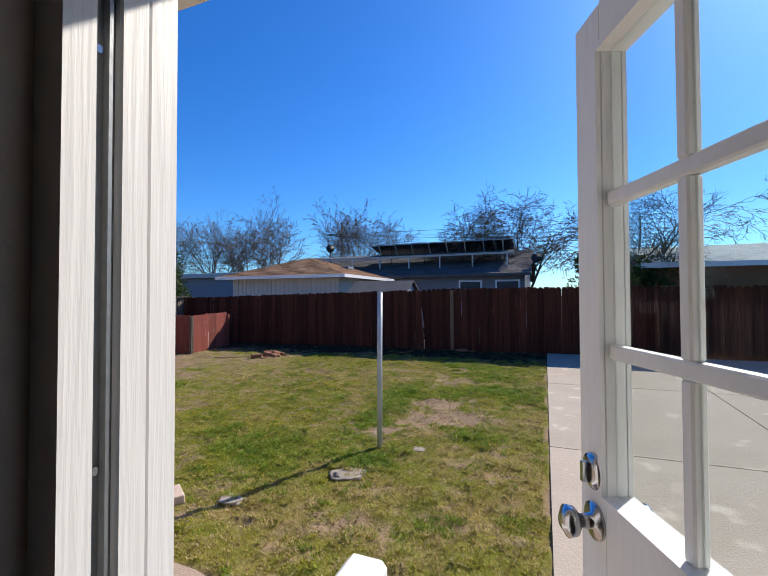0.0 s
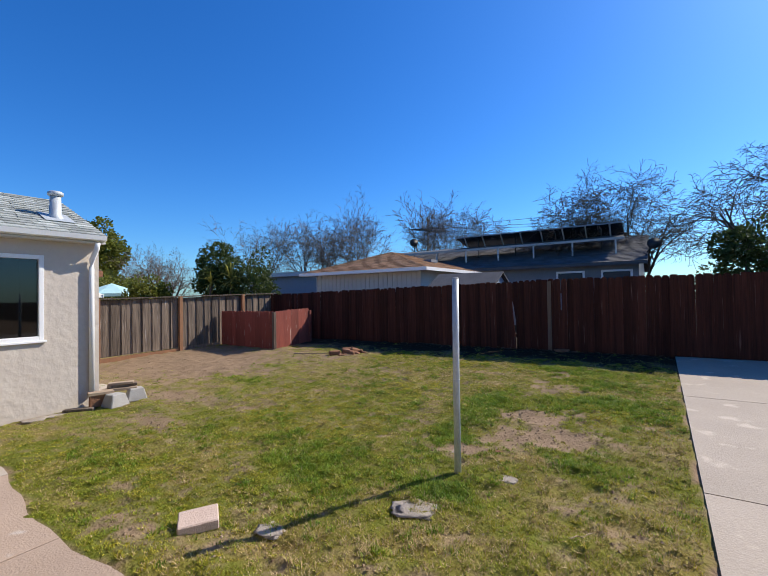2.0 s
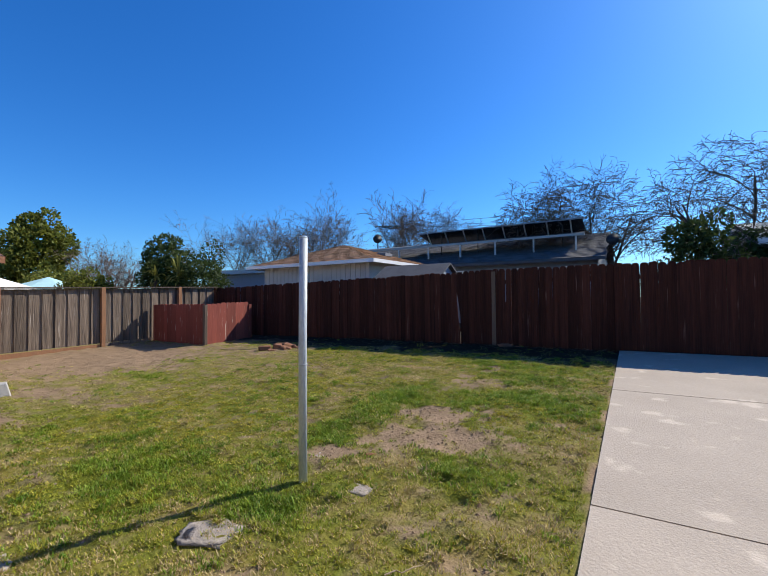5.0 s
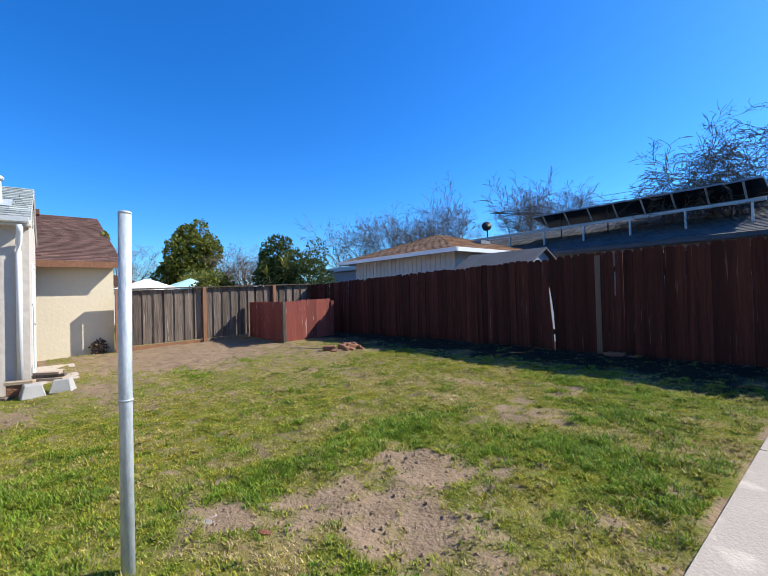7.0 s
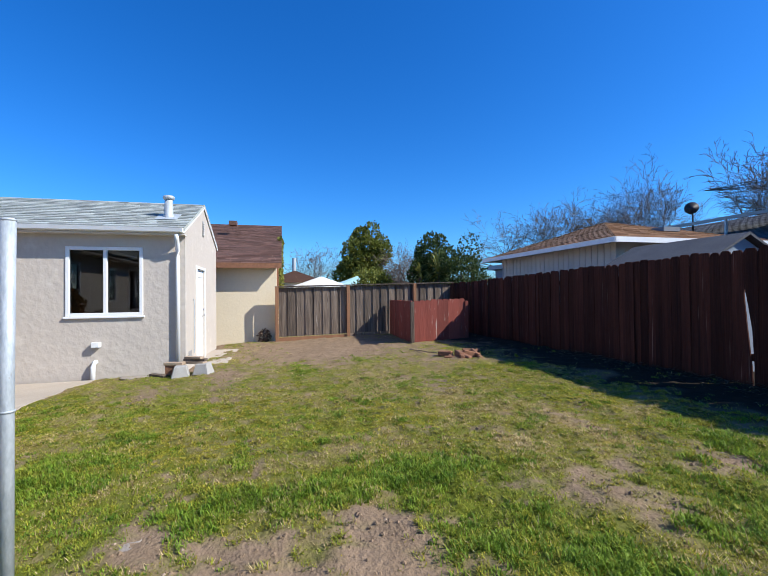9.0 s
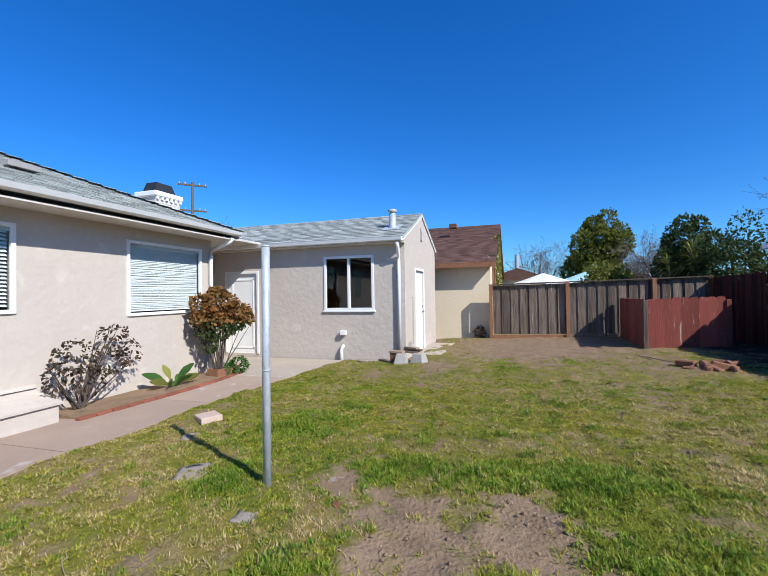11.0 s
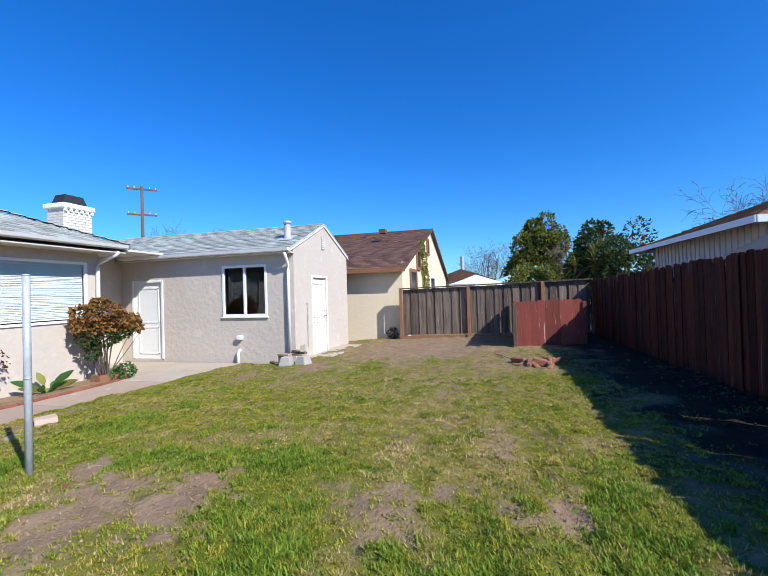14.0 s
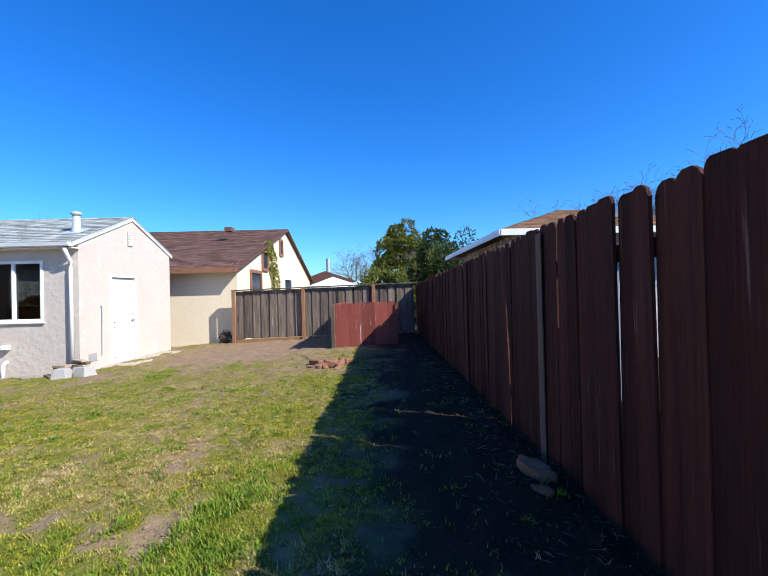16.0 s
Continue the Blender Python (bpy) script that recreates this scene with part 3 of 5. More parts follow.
    cap = Mesh().add([(x - 0.34, y - 0.24, 4.3), (x + 0.34, y - 0.24, 4.3), (x + 0.34, y + 0.24, 4.3), (x - 0.34, y + 0.24, 4.3), (x - 0.26, y - 0.18, 4.56), (x + 0.26, y - 0.18, 4.56), (x + 0.26, y + 0.18, 4.56), (x - 0.26, y + 0.18, 4.56)], [(0, 1, 5, 4), (1, 2, 6, 5), (2, 3, 7, 6), (3, 0, 4, 7), (4, 5, 6, 7), (3, 2, 1, 0)])
    part("cap", cap, M_BLACK, c, "black metal spark cap")


chimney()


def blind_window(name, x0, x1, z0, z1, y, slats, tilt, bent, label):
    """A window in the wall that faces +y, with closed slats behind the glass."""
    wn_ = thing(name, label, "window", kind="structure")
    f = 0.05
    for a in ((x0, y - 0.03, z0, x0 + f, y + 0.025, z1), (x1 - f, y - 0.03, z0, x1, y + 0.025, z1), (x0 + f, y - 0.03, z1 - f, x1 - f, y + 0.025, z1), (x0 + f, y - 0.03, z0, x1 - f, y + 0.03, z0 + f)):
        part("window_frame", box(*a), M_WHITE, wn_, bevel=0.004)
    g = part("pane", box(x0 + f, y - 0.012, z0 + f, x1 - f, y - 0.008, z1 - f), M_CLEAR, wn_)
    g.visible_shadow = False
    n = slats
    pitch = (z1 - z0 - 2 * f - 0.06) / n
    sl = Mesh()
    sl.box(x0 + f + 0.012, -0.5 * 0.05, -0.0015, x1 - f - 0.012, 0.5 * 0.05, 0.0015)
    me = sl.mesh("slat", M_BLIND)
    r = random.Random(slats)
    for i in range(n):
        sag = bent * math.sin(i * 0.9) * 0.6
        z = z0 + f + 0.03 + pitch * (i + 0.5)
        part("slat", me, M_BLIND, wn_, at=pose(0, y - 0.055, z, tilt + r.uniform(-2, 2), sag * r.uniform(-1, 1), 0))
    part("head_rail", box(x0 + f, y - 0.09, z1 - f - 0.045, x1 - f, y - 0.03, z1 - f), M_BLIND, wn_)
    # added near-black sheet behind the slats, in place of the room's darkness
    part("room_back", box(x0, y - 0.8, z0 - 0.05, x1, y - 0.75, z1 + 0.05), M_DARK, wn_)
    return wn_


blind_window("window_1", -1.845, -1.0, 1.23, 2.33, HY, 20, -42, 0.0, "white-framed window with open horizontal blinds")
blind_window("window_2", -4.93, -3.335, 1.11, 2.32, HY, 36, -66, 0.4, "wide window with closed, slightly bent white blinds")
blind_window("window_3", -6.3, -5.45, 1.0, 2.2, -0.8, 30, -66, 0.2, "white-framed recess window with closed blinds")

# back door and its jamb
door_frame = thing("door_frame", "white painted back door frame with brushed paint", "door frame", kind="structure")
part("jamb", box(0.14, 0.79, 0.2, 0.19, 0.83, 2.3), M_JAMB, door_frame)
part("weather_strip", box(0.14, 0.83, 0.2, 0.181, 0.862, 2.3), M_STRIP, door_frame, "dark aluminium weather strip with screws")
part("strip_lip", box(0.181, 0.846, 0.2, 0.19, 0.851, 2.3), M_STRIP, door_frame)
for z in (1.2, 1.555, 1.965):
    part("screw", Mesh().tube([(0.179, 0.838, z), (0.185, 0.838, z)], 0.0045, 10), M_STEEL, door_frame)
part("jamb", box(0.14, 0.862, 0.2, 0.19, 0.906, 2.3), M_JAMB, door_frame, bevel=0.003)
part("casing", box(0.09, 0.906, 0.1, 0.188, 0.958, 2.4), M_JAMB, door_frame, bevel=0.004)
part("jamb", box(1.0, 0.79, 0.2, 1.04, 0.93, 2.3), M_JAMB, door_frame)
part("casing", box(1.0, 0.932, 0.1, 1.09, 0.955, 2.4), M_JAMB, door_frame, bevel=0.004)
part("head", box(0.188, 0.79, 2.3, 1.0, 0.956, 2.335), M_JAMB, door_frame)
part("casing", box(0.188, 0.932, 2.337, 1.0, 0.957, 2.4), M_JAMB, door_frame)
part("sill", box(0.19, 0.76, 0.16, 1.0, 0.99, 0.225), M_STRIP, door_frame)
door_frame.matrix_basis = pose(0.05, 0.2295, 0) @ Matrix.Diagonal((1, 0.75, 1, 1))
curtain = tagged(part("curtain", Mesh().prism([(0.05 + 0.014 * i, 0.745 + 0.012 * math.sin(i * 1.9), 0.25) for i in range(12)] + [(0.05 + 0.014 * (11 - i), 0.76 + 0.012 * math.sin((11 - i) * 1.9), 0.25) for i in range(12)], (0, 0, 2.1)), M_CURTAIN), "dark grey hanging curtain beside the back door", "curtain")
part("curtain_rod", Mesh().tube([(-0.3, 0.745, 2.36), (0.16, 0.745, 2.36)], 0.008), M_BLACK, curtain)


def back_door():
    d = thing("back_door", "open white door with nine glass panes and nickel knob", "door", at=pose(0.995, 0.81, 0.215, 0, 0, 180 - 68))
    W, T, H = 0.74, 0.02, 2.035
    x = [0.0, 0.1, 0.262, 0.287, 0.423, 0.448, 0.65, W]
    z = [0.0, 0.22, 0.95, 1.11, 1.395, 1.42, 1.665, 1.69, 1.945, H]
    for a, b in ((0, 0.1), (0.65, W)):
        part("stile", box(a, -T, 0, b, T, H), M_WHITE, d, bevel=0.003)
    for a, b in ((0, 0.22), (0.95, 1.155), (1.945, H)):
        part("rail", box(0.1, -T, a, 0.65, T, b), M_WHITE, d)
    part("panel", box(0.1, -0.008, 0.22, 0.65, 0.008, 0.95), M_WHITE, d)
    for a, b in ((1.395, 1.42), (1.665, 1.69)):
        part("muntin", box(0.1, -T + 0.009, a, 0.65, T - 0.009, b), M_WHITE, d, bevel=0.003)
    for a, b in ((0.269, 0.29), (0.46, 0.481)):
        for c, e in ((1.155, 1.395), (1.42, 1.665), (1.69, 1.945)):
            part("muntin", box(a, -T + 0.009, c, b, T - 0.009, e), M_WHITE, d, bevel=0.003)
    for a, b in ((0.1, 0.269), (0.29, 0.46), (0.481, 0.65)):
        for c, e in ((1.155, 1.395), (1.42, 1.665), (1.69, 1.945)):
            p = part("pane", box(a, -0.002, c, b, 0.002, e), M_CLEAR, d)
            p.visible_shadow = False
    for s in (-1, 1):
        for a in ((0.088, 1.143, 0.1, 1.957), (0.65, 1.143, 0.662, 1.957)):
            part("moulding", box(a[0], s * T, a[1], a[2], s * (T + 0.008), a[3]), M_WHITE, d)
        for a in ((0.1, 1.143, 0.65, 1.155), (0.1, 1.945, 0.65, 1.957)):
            part("moulding", box(a[0], s * T, a[1], a[2], s * (T + 0.008), a[3]), M_WHITE, d)
        k = part("knob", Mesh().tube([(0.685, s * T, 1.095), (0.685, s * (T + 0.006), 1.095), (0.685, s * (T + 0.009), 1.095), (0.685, s * (T + 0.03), 1.095), (0.685, s * (T + 0.04), 1.095), (0.685, s * (T + 0.055), 1.095), (0.685, s * (T + 0.065), 1.095)], [0.033, 0.033, 0.014, 0.012, 0.025, 0.028, 0.012], 20), M_STEEL, d, "round nickel knob", smooth=True)
        b = part("deadbolt", Mesh().tube([(0.685, s * T, 1.185), (0.685, s * (T + 0.008), 1.185), (0.685, s * (T + 0.014), 1.185)], [0.032, 0.032, 0.022], 20), M_STEEL, d, "nickel deadbolt", smooth=True)
        part("thumb_turn", box(0.68, s * (T + 0.012) - 0.004, 1.167, 0.69, s * (T + 0.012) + 0.014 * s, 1.203), M_STEEL, b)
    for hz in (0.25, 1.0, 1.8):
        part("hinge", Mesh().tube([(0.0, T, hz), (0.0, T, hz + 0.09)], 0.008, 8), M_STEEL, d)


back_door()

steps = thing("steps", "concrete steps below the back door", "steps", kind="structure")
part("step", box(0.05, HY + 0.004, -0.2, 1.1, 1.75, 0.12), M_CONC2, steps, bevel=0.01)
part("step", box(0.05, 1.755, -0.2, 1.1, 2.1, 0.0), M_CONC2, steps, bevel=0.01)
rail = thing("handrail", "white painted handrail beside the back steps", "handrail")
part("top_rail", box(0.06, HY + 0.07, 0.84, 0.19, 1.76, 0.93), M_WHITE, rail, bevel=0.02)
part("post", box(0.09, 1.64, 0.12, 0.16, 1.71, 0.84), M_WHITE, rail, bevel=0.008)

# ---- garage ----
GX, GY, GX2 = -7.3, 4.39, -11.0
garage = thing("garage", "beige stucco garage with grey shingle gable roof", "garage")
part("wall", wall(Mesh(), "y", GX - 0.14, GX, -3.0, GY - 0.14, -0.4, 2.67, [(-0.36, 0.525, -0.05, 1.97), (2.4, 3.66, 1.03, 2.31)]), M_STUCCO, garage)
PX, PZ, EG = -9.17, 3.5, 2.71
gw = Mesh()
wall(gw, "x", GY - 0.14, GY, GX2, GX, -0.4, EG, [(-9.24, -8.33, -0.06, 1.98)])
part("wall", gw, M_STUCCO, garage)
part("gable", Mesh().prism([(GX2, GY - 0.14, EG), (GX, GY - 0.14, EG), (PX, GY - 0.14, PZ - 0.03)], (0, 0.14, 0)), M_STUCCO, garage)
part("wall", box(GX2, -3.0, -0.4, GX2 + 0.14, GY - 0.14, 2.62), M_STUCCO, garage)
part("wall", box(GX2, -3.1, -0.4, GX, -3.0, 3.4), M_STUCCO, garage)
part("garage_floor", box(GX2 + 0.14, -3.0, -0.3, GX - 0.14, GY - 0.14, -0.08), M_CONC, garage)
OV = 0.2
sl = (PZ - EG) / (GX - PX)
ez = EG - sl * OV
ga = [(GX + OV, -7.0, ez + 0.05), (GX + OV, GY + 0.035, ez + 0.05), (PX, GY + 0.035, PZ + 0.05), (PX, -7.0, PZ + 0.05)]
gb2 = [(GX2 - 0.12, GY + 0.035, ez + 0.12), (GX2 - 0.12, -7.0, ez + 0.12), (PX, -7.0, PZ + 0.05), (PX, GY + 0.035, PZ + 0.05)]
groof = part("roof", slab([(p[0], p[1], p[2] - 0.004) for p in ga], 0.05), M_SHINGLE, garage)
part("roof_deck", slab([(p[0], p[1], p[2] - 0.004) for p in gb2], 0.05), M_SHINGLE, groof)
for q, sd in ((ga, 7), (gb2, 8)):
    s_ = part("shingles", shingles(*q, seed=sd), M_SHINGLE, groof)
    s_["kind"] = "stuff"
part("gutter", Mesh().prism([(GX + OV, -0.6, ez - 0.055), (GX + OV + 0.09, -0.6, ez - 0.04), (GX + OV + 0.11, -0.6, ez + 0.03), (GX + OV, -0.6, ez + 0.04)], (0, GY + 0.61, 0)), M_WHITE, garage)
part("soffit", box(GX, -0.8, ez - 0.09, GX + OV - 0.005, GY + 0.03, ez - 0.06), M_TRIM, garage)
for x0, z0, x1, z1 in ((GX + OV, ez, PX, PZ), (GX2 - 0.12, ez + 0.07, PX, PZ)):
    part("bargeboard", Mesh().prism([(x0, GY + 0.012, z0 - 0.05), (x1, GY + 0.012, z1 - 0.05), (x1, GY + 0.012, z1), (x0, GY + 0.012, z0)], (0, 0.02, 0)), M_WHITE, garage)
part("downspout", Mesh().tube([(GX + OV + 0.04, GY - 0.1, ez - 0.08), (GX + OV, GY - 0.1, ez - 0.18), (GX + 0.06, GY - 0.12, ez - 0.36), (GX + 0.05, GY - 0.12, ez - 0.5), (GX + 0.05, GY - 0.12, 0.1)], 0.04, 8), M_WHITE, garage, smooth=True)
FX, FYY = -7.84, 3.97
fl = Mesh().tube([(FX, FYY, 2.88), (FX, FYY, 3.02), (FX, FYY, 3.04), (FX, FYY, 3.36)], [0.14, 0.1, 0.085, 0.075], 16)
flue = part("flue", fl, M_GALV, garage, "galvanised flue pipe with a cap", smooth=True)
part("flue_cap", Mesh().tube([(FX, FYY, 3.35), (FX, FYY, 3.37), (FX, FYY, 3.41), (FX, FYY, 3.43)], [0.09, 0.11, 0.11, 0.085], 16), M_GALV, flue, smooth=True)
part("flashing", Mesh().prism([(FX + 0.24, FYY - 0.2, EG + (GX - FX - 0.24) * sl + 0.072), (FX + 0.24, FYY + 0.2, EG + (GX - FX - 0.24) * sl + 0.072), (FX - 0.2, FYY + 0.2, EG + (GX - FX + 0.2) * sl + 0.072), (FX - 0.2, FYY - 0.2, EG + (GX - FX + 0.2) * sl + 0.072)], (0, 0, 0.006)), M_GALV, flue)
gv = part("gable_vent", box(-9.16, GY, 2.78, -8.98, GY + 0.012, 3.13), M_VENT, garage, "small louvred gable vent")
for i in range(6):
    part("louvre", box(-9.15, -0.004, -0.022, -8.99, 0.004, 0.022), M_WHITE, gv, at=pose(0, GY + 0.02, 2.82 + i * 0.054, 35))
part("wall_vent", box(GX, 2.83, 0.46, GX + 0.1, 2.97, 0.56), M_WHITE, garage, "white dryer vent hood", bevel=0.01)
part("drain_pipe", Mesh().tube([(GX + 0.07, 2.86, -0.2), (GX + 0.07, 2.86, 0.12), (GX + 0.05, 2.87, 0.18), (GX, 2.88, 0.2)], 0.04, 10), M_WHITE, garage, "white plastic drain pipe", smooth=True)
part("hose_pipe", Mesh().tube([(-7.95, GY + 0.03, 0.2), (-7.97, GY + 0.03, 1.25), (-7.97, GY + 0.02, 1.3), (-7.93, GY + 0.02, 1.32)], 0.01, 6), M_GALV, garage, "thin grey conduit")
part("crawl_vent", box(-7.8, GY, 0.12, -7.55, GY + 0.012, 0.28), M_VENT, garage)


def panel_door(name, label, axis, c, a0, a1, z0, z1, handle_at):
    """A white panelled door in its frame. axis 'x': along x on a wall facing +y at y = c; 'y': along y, facing +x."""
    d = thing(name, label, "door", kind="structure")

    def b(p0, q0, r0, p1, q1, r1, nm, m_, par=d, lab="", bev=0.0):
        bb = box(p0, c + q0, r0, p1, c + q1, r1) if axis == "x" else box(c + q0, p0, r0, c + q1, p1, r1)
        return part(nm, bb, m_, par, lab, bevel=bev)
    b(a0 - 0.06, 0, z0, a0, 0.025, z1 + 0.06, "casing", M_WHITE, bev=0.003)
    b(a1, 0, z0, a1 + 0.06, 0.025, z1 + 0.06, "casing", M_WHITE, bev=0.003)
    b(a0, 0, z1, a1, 0.025, z1 + 0.06, "casing", M_WHITE, bev=0.003)
    leaf = b(a0, -0.06, z0, a1, -0.03, z1, "leaf", M_WHITE)
    wd = a1 - a0
    for s0, s1 in ((0.06, 0.94),):
        for k0, k1 in ((0.06, 0.42), (0.47, 0.93)):
            x0, x1, y0, y1 = a0 + wd * (s0 + 0.07), a0 + wd * (s1 - 0.07), z0 + (z1 - z0) * k0, z0 + (z1 - z0) * k1
            for q in ((x0, y0, x0 + 0.03, y1), (x1 - 0.03, y0, x1, y1), (x0, y0, x1, y0 + 0.03), (x0, y1 - 0.03, x1, y1)):
                b(q[0], -0.031, q[1], q[2], -0.018, q[3], "moulding", M_WHITE, leaf)
    hx = handle_at
    pts = [(hx, -0.03, z0 + 0.98), (hx, 0.0, z0 + 0.98), (hx, 0.012, z0 + 0.98), (hx, 0.03, z0 + 0.98)]
    P = [(p, c + q, r) if axis == "x" else (c + q, p, r) for p, q, r in pts]
    part("handle", Mesh().tube(P, [0.03, 0.012, 0.028, 0.018], 12), M_STEEL, leaf, "nickel knob", smooth=True)
    P2 = [(p[0], p[1], p[2] + 0.14) for p in P[:2]]
    part("deadbolt", Mesh().tube(P2, [0.026, 0.022], 12), M_STEEL, leaf, "nickel deadbolt", smooth=True)


panel_door("door_1", "white panelled garage side door", "x", GY, -9.24, -8.33, -0.06, 1.98, -9.15)
panel_door("door_2", "white panelled door from garage to patio", "y", GX, -0.36, 0.525, -0.05, 1.97, -0.25)


def slider_window():
    s = thing("window_4", "white vinyl sliding window, glass tinted dark for the unlit room", "window", kind="structure")
    y0, y1, z0, z1 = 2.4, 3.66, 1.03, 2.31
    f = 0.06
    for a in ((y0, z0, y0 + f, z1), (y1 - f, z0, y1, z1), (y0 + f, z1 - f, y1 - f, z1), (y0 + f, z0, y1 - f, z0 + f)):
        part("window_frame", box(GX - 0.07, a[0], a[1], GX + 0.02, a[2], a[3]), M_WHITE, s, bevel=0.004)
    part("window_sill", box(GX, y0 - 0.03, z0 - 0.035, GX + 0.045, y1 + 0.03, z0), M_WHITE, s, bevel=0.005)
    ym = (y0 + y1) / 2
    part("mullion", box(GX - 0.06, ym - 0.03, z0 + f, GX + 0.01, ym + 0.03, z1 - f), M_WHITE, s, bevel=0.004)
    for a, b, o in ((y0 + f, ym - 0.03, -0.02), (ym + 0.03, y1 - f, -0.04)):
        part("pane", box(GX + o - 0.002, a, z0 + f, GX + o + 0.002, b, z1 - f), M_GLASS, s)


slider_window()

# ---- fences ----


def board_mesh(name, width, thick, height, material, ear=0.035, notch=0.0):
    w2 = width / 2
    if ear:
        poly = [(-w2, 0, 0), (w2, 0, 0), (w2, 0, height - ear * 1.6), (w2 - ear * 0.5, 0, height - ear * 0.5), (w2 - ear * 1.3, 0, height), (-w2 + ear * 1.3, 0, height), (-w2 + ear * 0.5, 0, height - ear * 0.5), (-w2, 0, height - ear * 1.6)]
    else:
        poly = [(-w2, 0, 0), (w2, 0, 0), (w2, 0, height), (-w2, 0, height)]
    return Mesh().prism(poly, (0, thick, 0)).mesh(name, material)


FY = 11.93


def red_fence():
    f = thing("red_fence", "red stained wooden board fence with rounded board tops, coloured shade-dark", "fence", kind="structure")
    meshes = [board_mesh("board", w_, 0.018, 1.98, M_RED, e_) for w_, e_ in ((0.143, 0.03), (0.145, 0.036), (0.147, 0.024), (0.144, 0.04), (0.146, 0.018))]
    r = random.Random(11)
    x = -11.95
    i = 0
    while x < 9.0:
        pitch = r.choice((0.14, 0.1425, 0.145))
        xc = x + pitch / 2
        top = min(1.985 + 0.022 * xc, 1.96) + r.uniform(-0.02, 0.015)
        if x < -2.55 and x + pitch > -2.85:
            if -2.85 - x > 0.02:
                part("board", board_mesh("board", -2.85 - x, 0.018, 1.98, M_RED, min(0.03, (-2.85 - x) / 4)), M_RED, f, at=pose((x - 2.85) / 2, FY, top - 1.98))
            # a split board: daylight shows through the slanting crack
            part("board", Mesh().prism([(-2.845, FY, -0.02), (-2.612, FY, -0.02), (-2.632, FY, 0.44), (-2.672, FY, 0.9), (-2.703, FY, 1.3), (-2.703, FY, 1.86), (-2.73, FY, 1.905), (-2.815, FY, 1.905), (-2.845, FY, 1.86)], (0, 0.018, 0)), M_RED, f)
            part("board", Mesh().prism([(-2.607, FY, -0.02), (-2.545, FY, -0.02), (-2.545, FY, 1.87), (-2.575, FY, 1.92), (-2.67, FY, 1.92), (-2.699, FY, 1.87), (-2.699, FY, 1.42), (-2.672, FY, 1.3), (-2.618, FY, 0.9), (-2.6, FY, 0.44)], (0, 0.018, 0)), M_RED, f)
            x = -2.542
            continue
        if -1.5 < xc < -1.36:
            # a board cut short on one side leaves a narrow slot under the fence top
            part("board", Mesh().prism([(xc - 0.07, FY, 0.0), (xc + 0.07, FY, 0.0), (xc + 0.07, FY, top - 0.05), (xc + 0.04, FY, top), (xc - 0.02, FY, top), (xc - 0.045, FY, top - 0.06), (xc - 0.045, FY, 1.21), (xc - 0.07, FY, 1.2)], (0, 0.018, 0)), M_RED, f)
        else:
            part("board", r.choice(meshes), M_RED, f, at=pose(xc, FY + r.uniform(-0.01, 0.008), top - 1.98, r.uniform(-0.5, 0.5), r.uniform(-0.12, 0.12), r.uniform(-2.5, 2.5)))
        x += pitch + (0.003 if r.random() < (0.3 if x > -1.0 else 0.08) else 0.0)
    for x0 in (-12.0, -9.55, -7.0, -4.4, -1.8, 0.65, 3.1, 5.5, 8.0):
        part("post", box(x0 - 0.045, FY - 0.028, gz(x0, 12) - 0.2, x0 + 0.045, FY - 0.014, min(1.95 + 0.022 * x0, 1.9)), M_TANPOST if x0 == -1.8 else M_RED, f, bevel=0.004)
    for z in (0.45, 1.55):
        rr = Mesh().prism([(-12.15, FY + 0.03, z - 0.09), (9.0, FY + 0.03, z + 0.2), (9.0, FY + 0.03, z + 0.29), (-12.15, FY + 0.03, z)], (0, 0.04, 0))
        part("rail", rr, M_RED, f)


red_fence()
GFX = -11.8


def grey_fence():
    f = thing("grey_fence", "weathered grey board fence with orange wooden posts", "fence", kind="structure")
    r = random.Random(4)
    wide = [board_mesh("board", 0.19, 0.018, 1.52, M_GREYW, 0) for _ in range(2)]
    thin = board_mesh("board", 0.11, 0.018, 1.52, M_GREYW, 0)
    y = 6.08
    i = 0
    while y < 11.75:
        top = 1.6 + 0.02 * (y - 6)
        part("board", wide[i % 2], M_GREYW, f, at=pose(GFX + 0.02 + r.uniform(-0.004, 0.004), y + 0.1, top - 1.52, 0, 0, 90 + r.uniform(-1, 1)))
        part("board", thin, M_GREYW, f, at=pose(GFX - 0.005, y + 0.235, top - 1.52, 0, 0, 90))
        y += 0.272
        i += 1
    for y in (6.03, 8.25, 10.5):
        part("post", box(GFX + 0.025, y - 0.05, -0.2, GFX + 0.115, y + 0.05, 1.64 + 0.02 * (y - 6)), M_POST, f, bevel=0.005)
    part("top_cap", Mesh().prism([(GFX - 0.06, 5.97, 1.615), (GFX + 0.11, 5.97, 1.615), (GFX + 0.11, 11.9, 1.735), (GFX - 0.06, 11.9, 1.735)], (0, 0, 0.035)), M_GREYW, f)
    part("bottom_board", Mesh().prism([(GFX + 0.045, 6.09, -0.12), (GFX + 0.045, 8.19, -0.03), (GFX + 0.045, 8.19, 0.1), (GFX + 0.045, 6.09, 0.06)], (0.02, 0, 0)), M_POST, f)
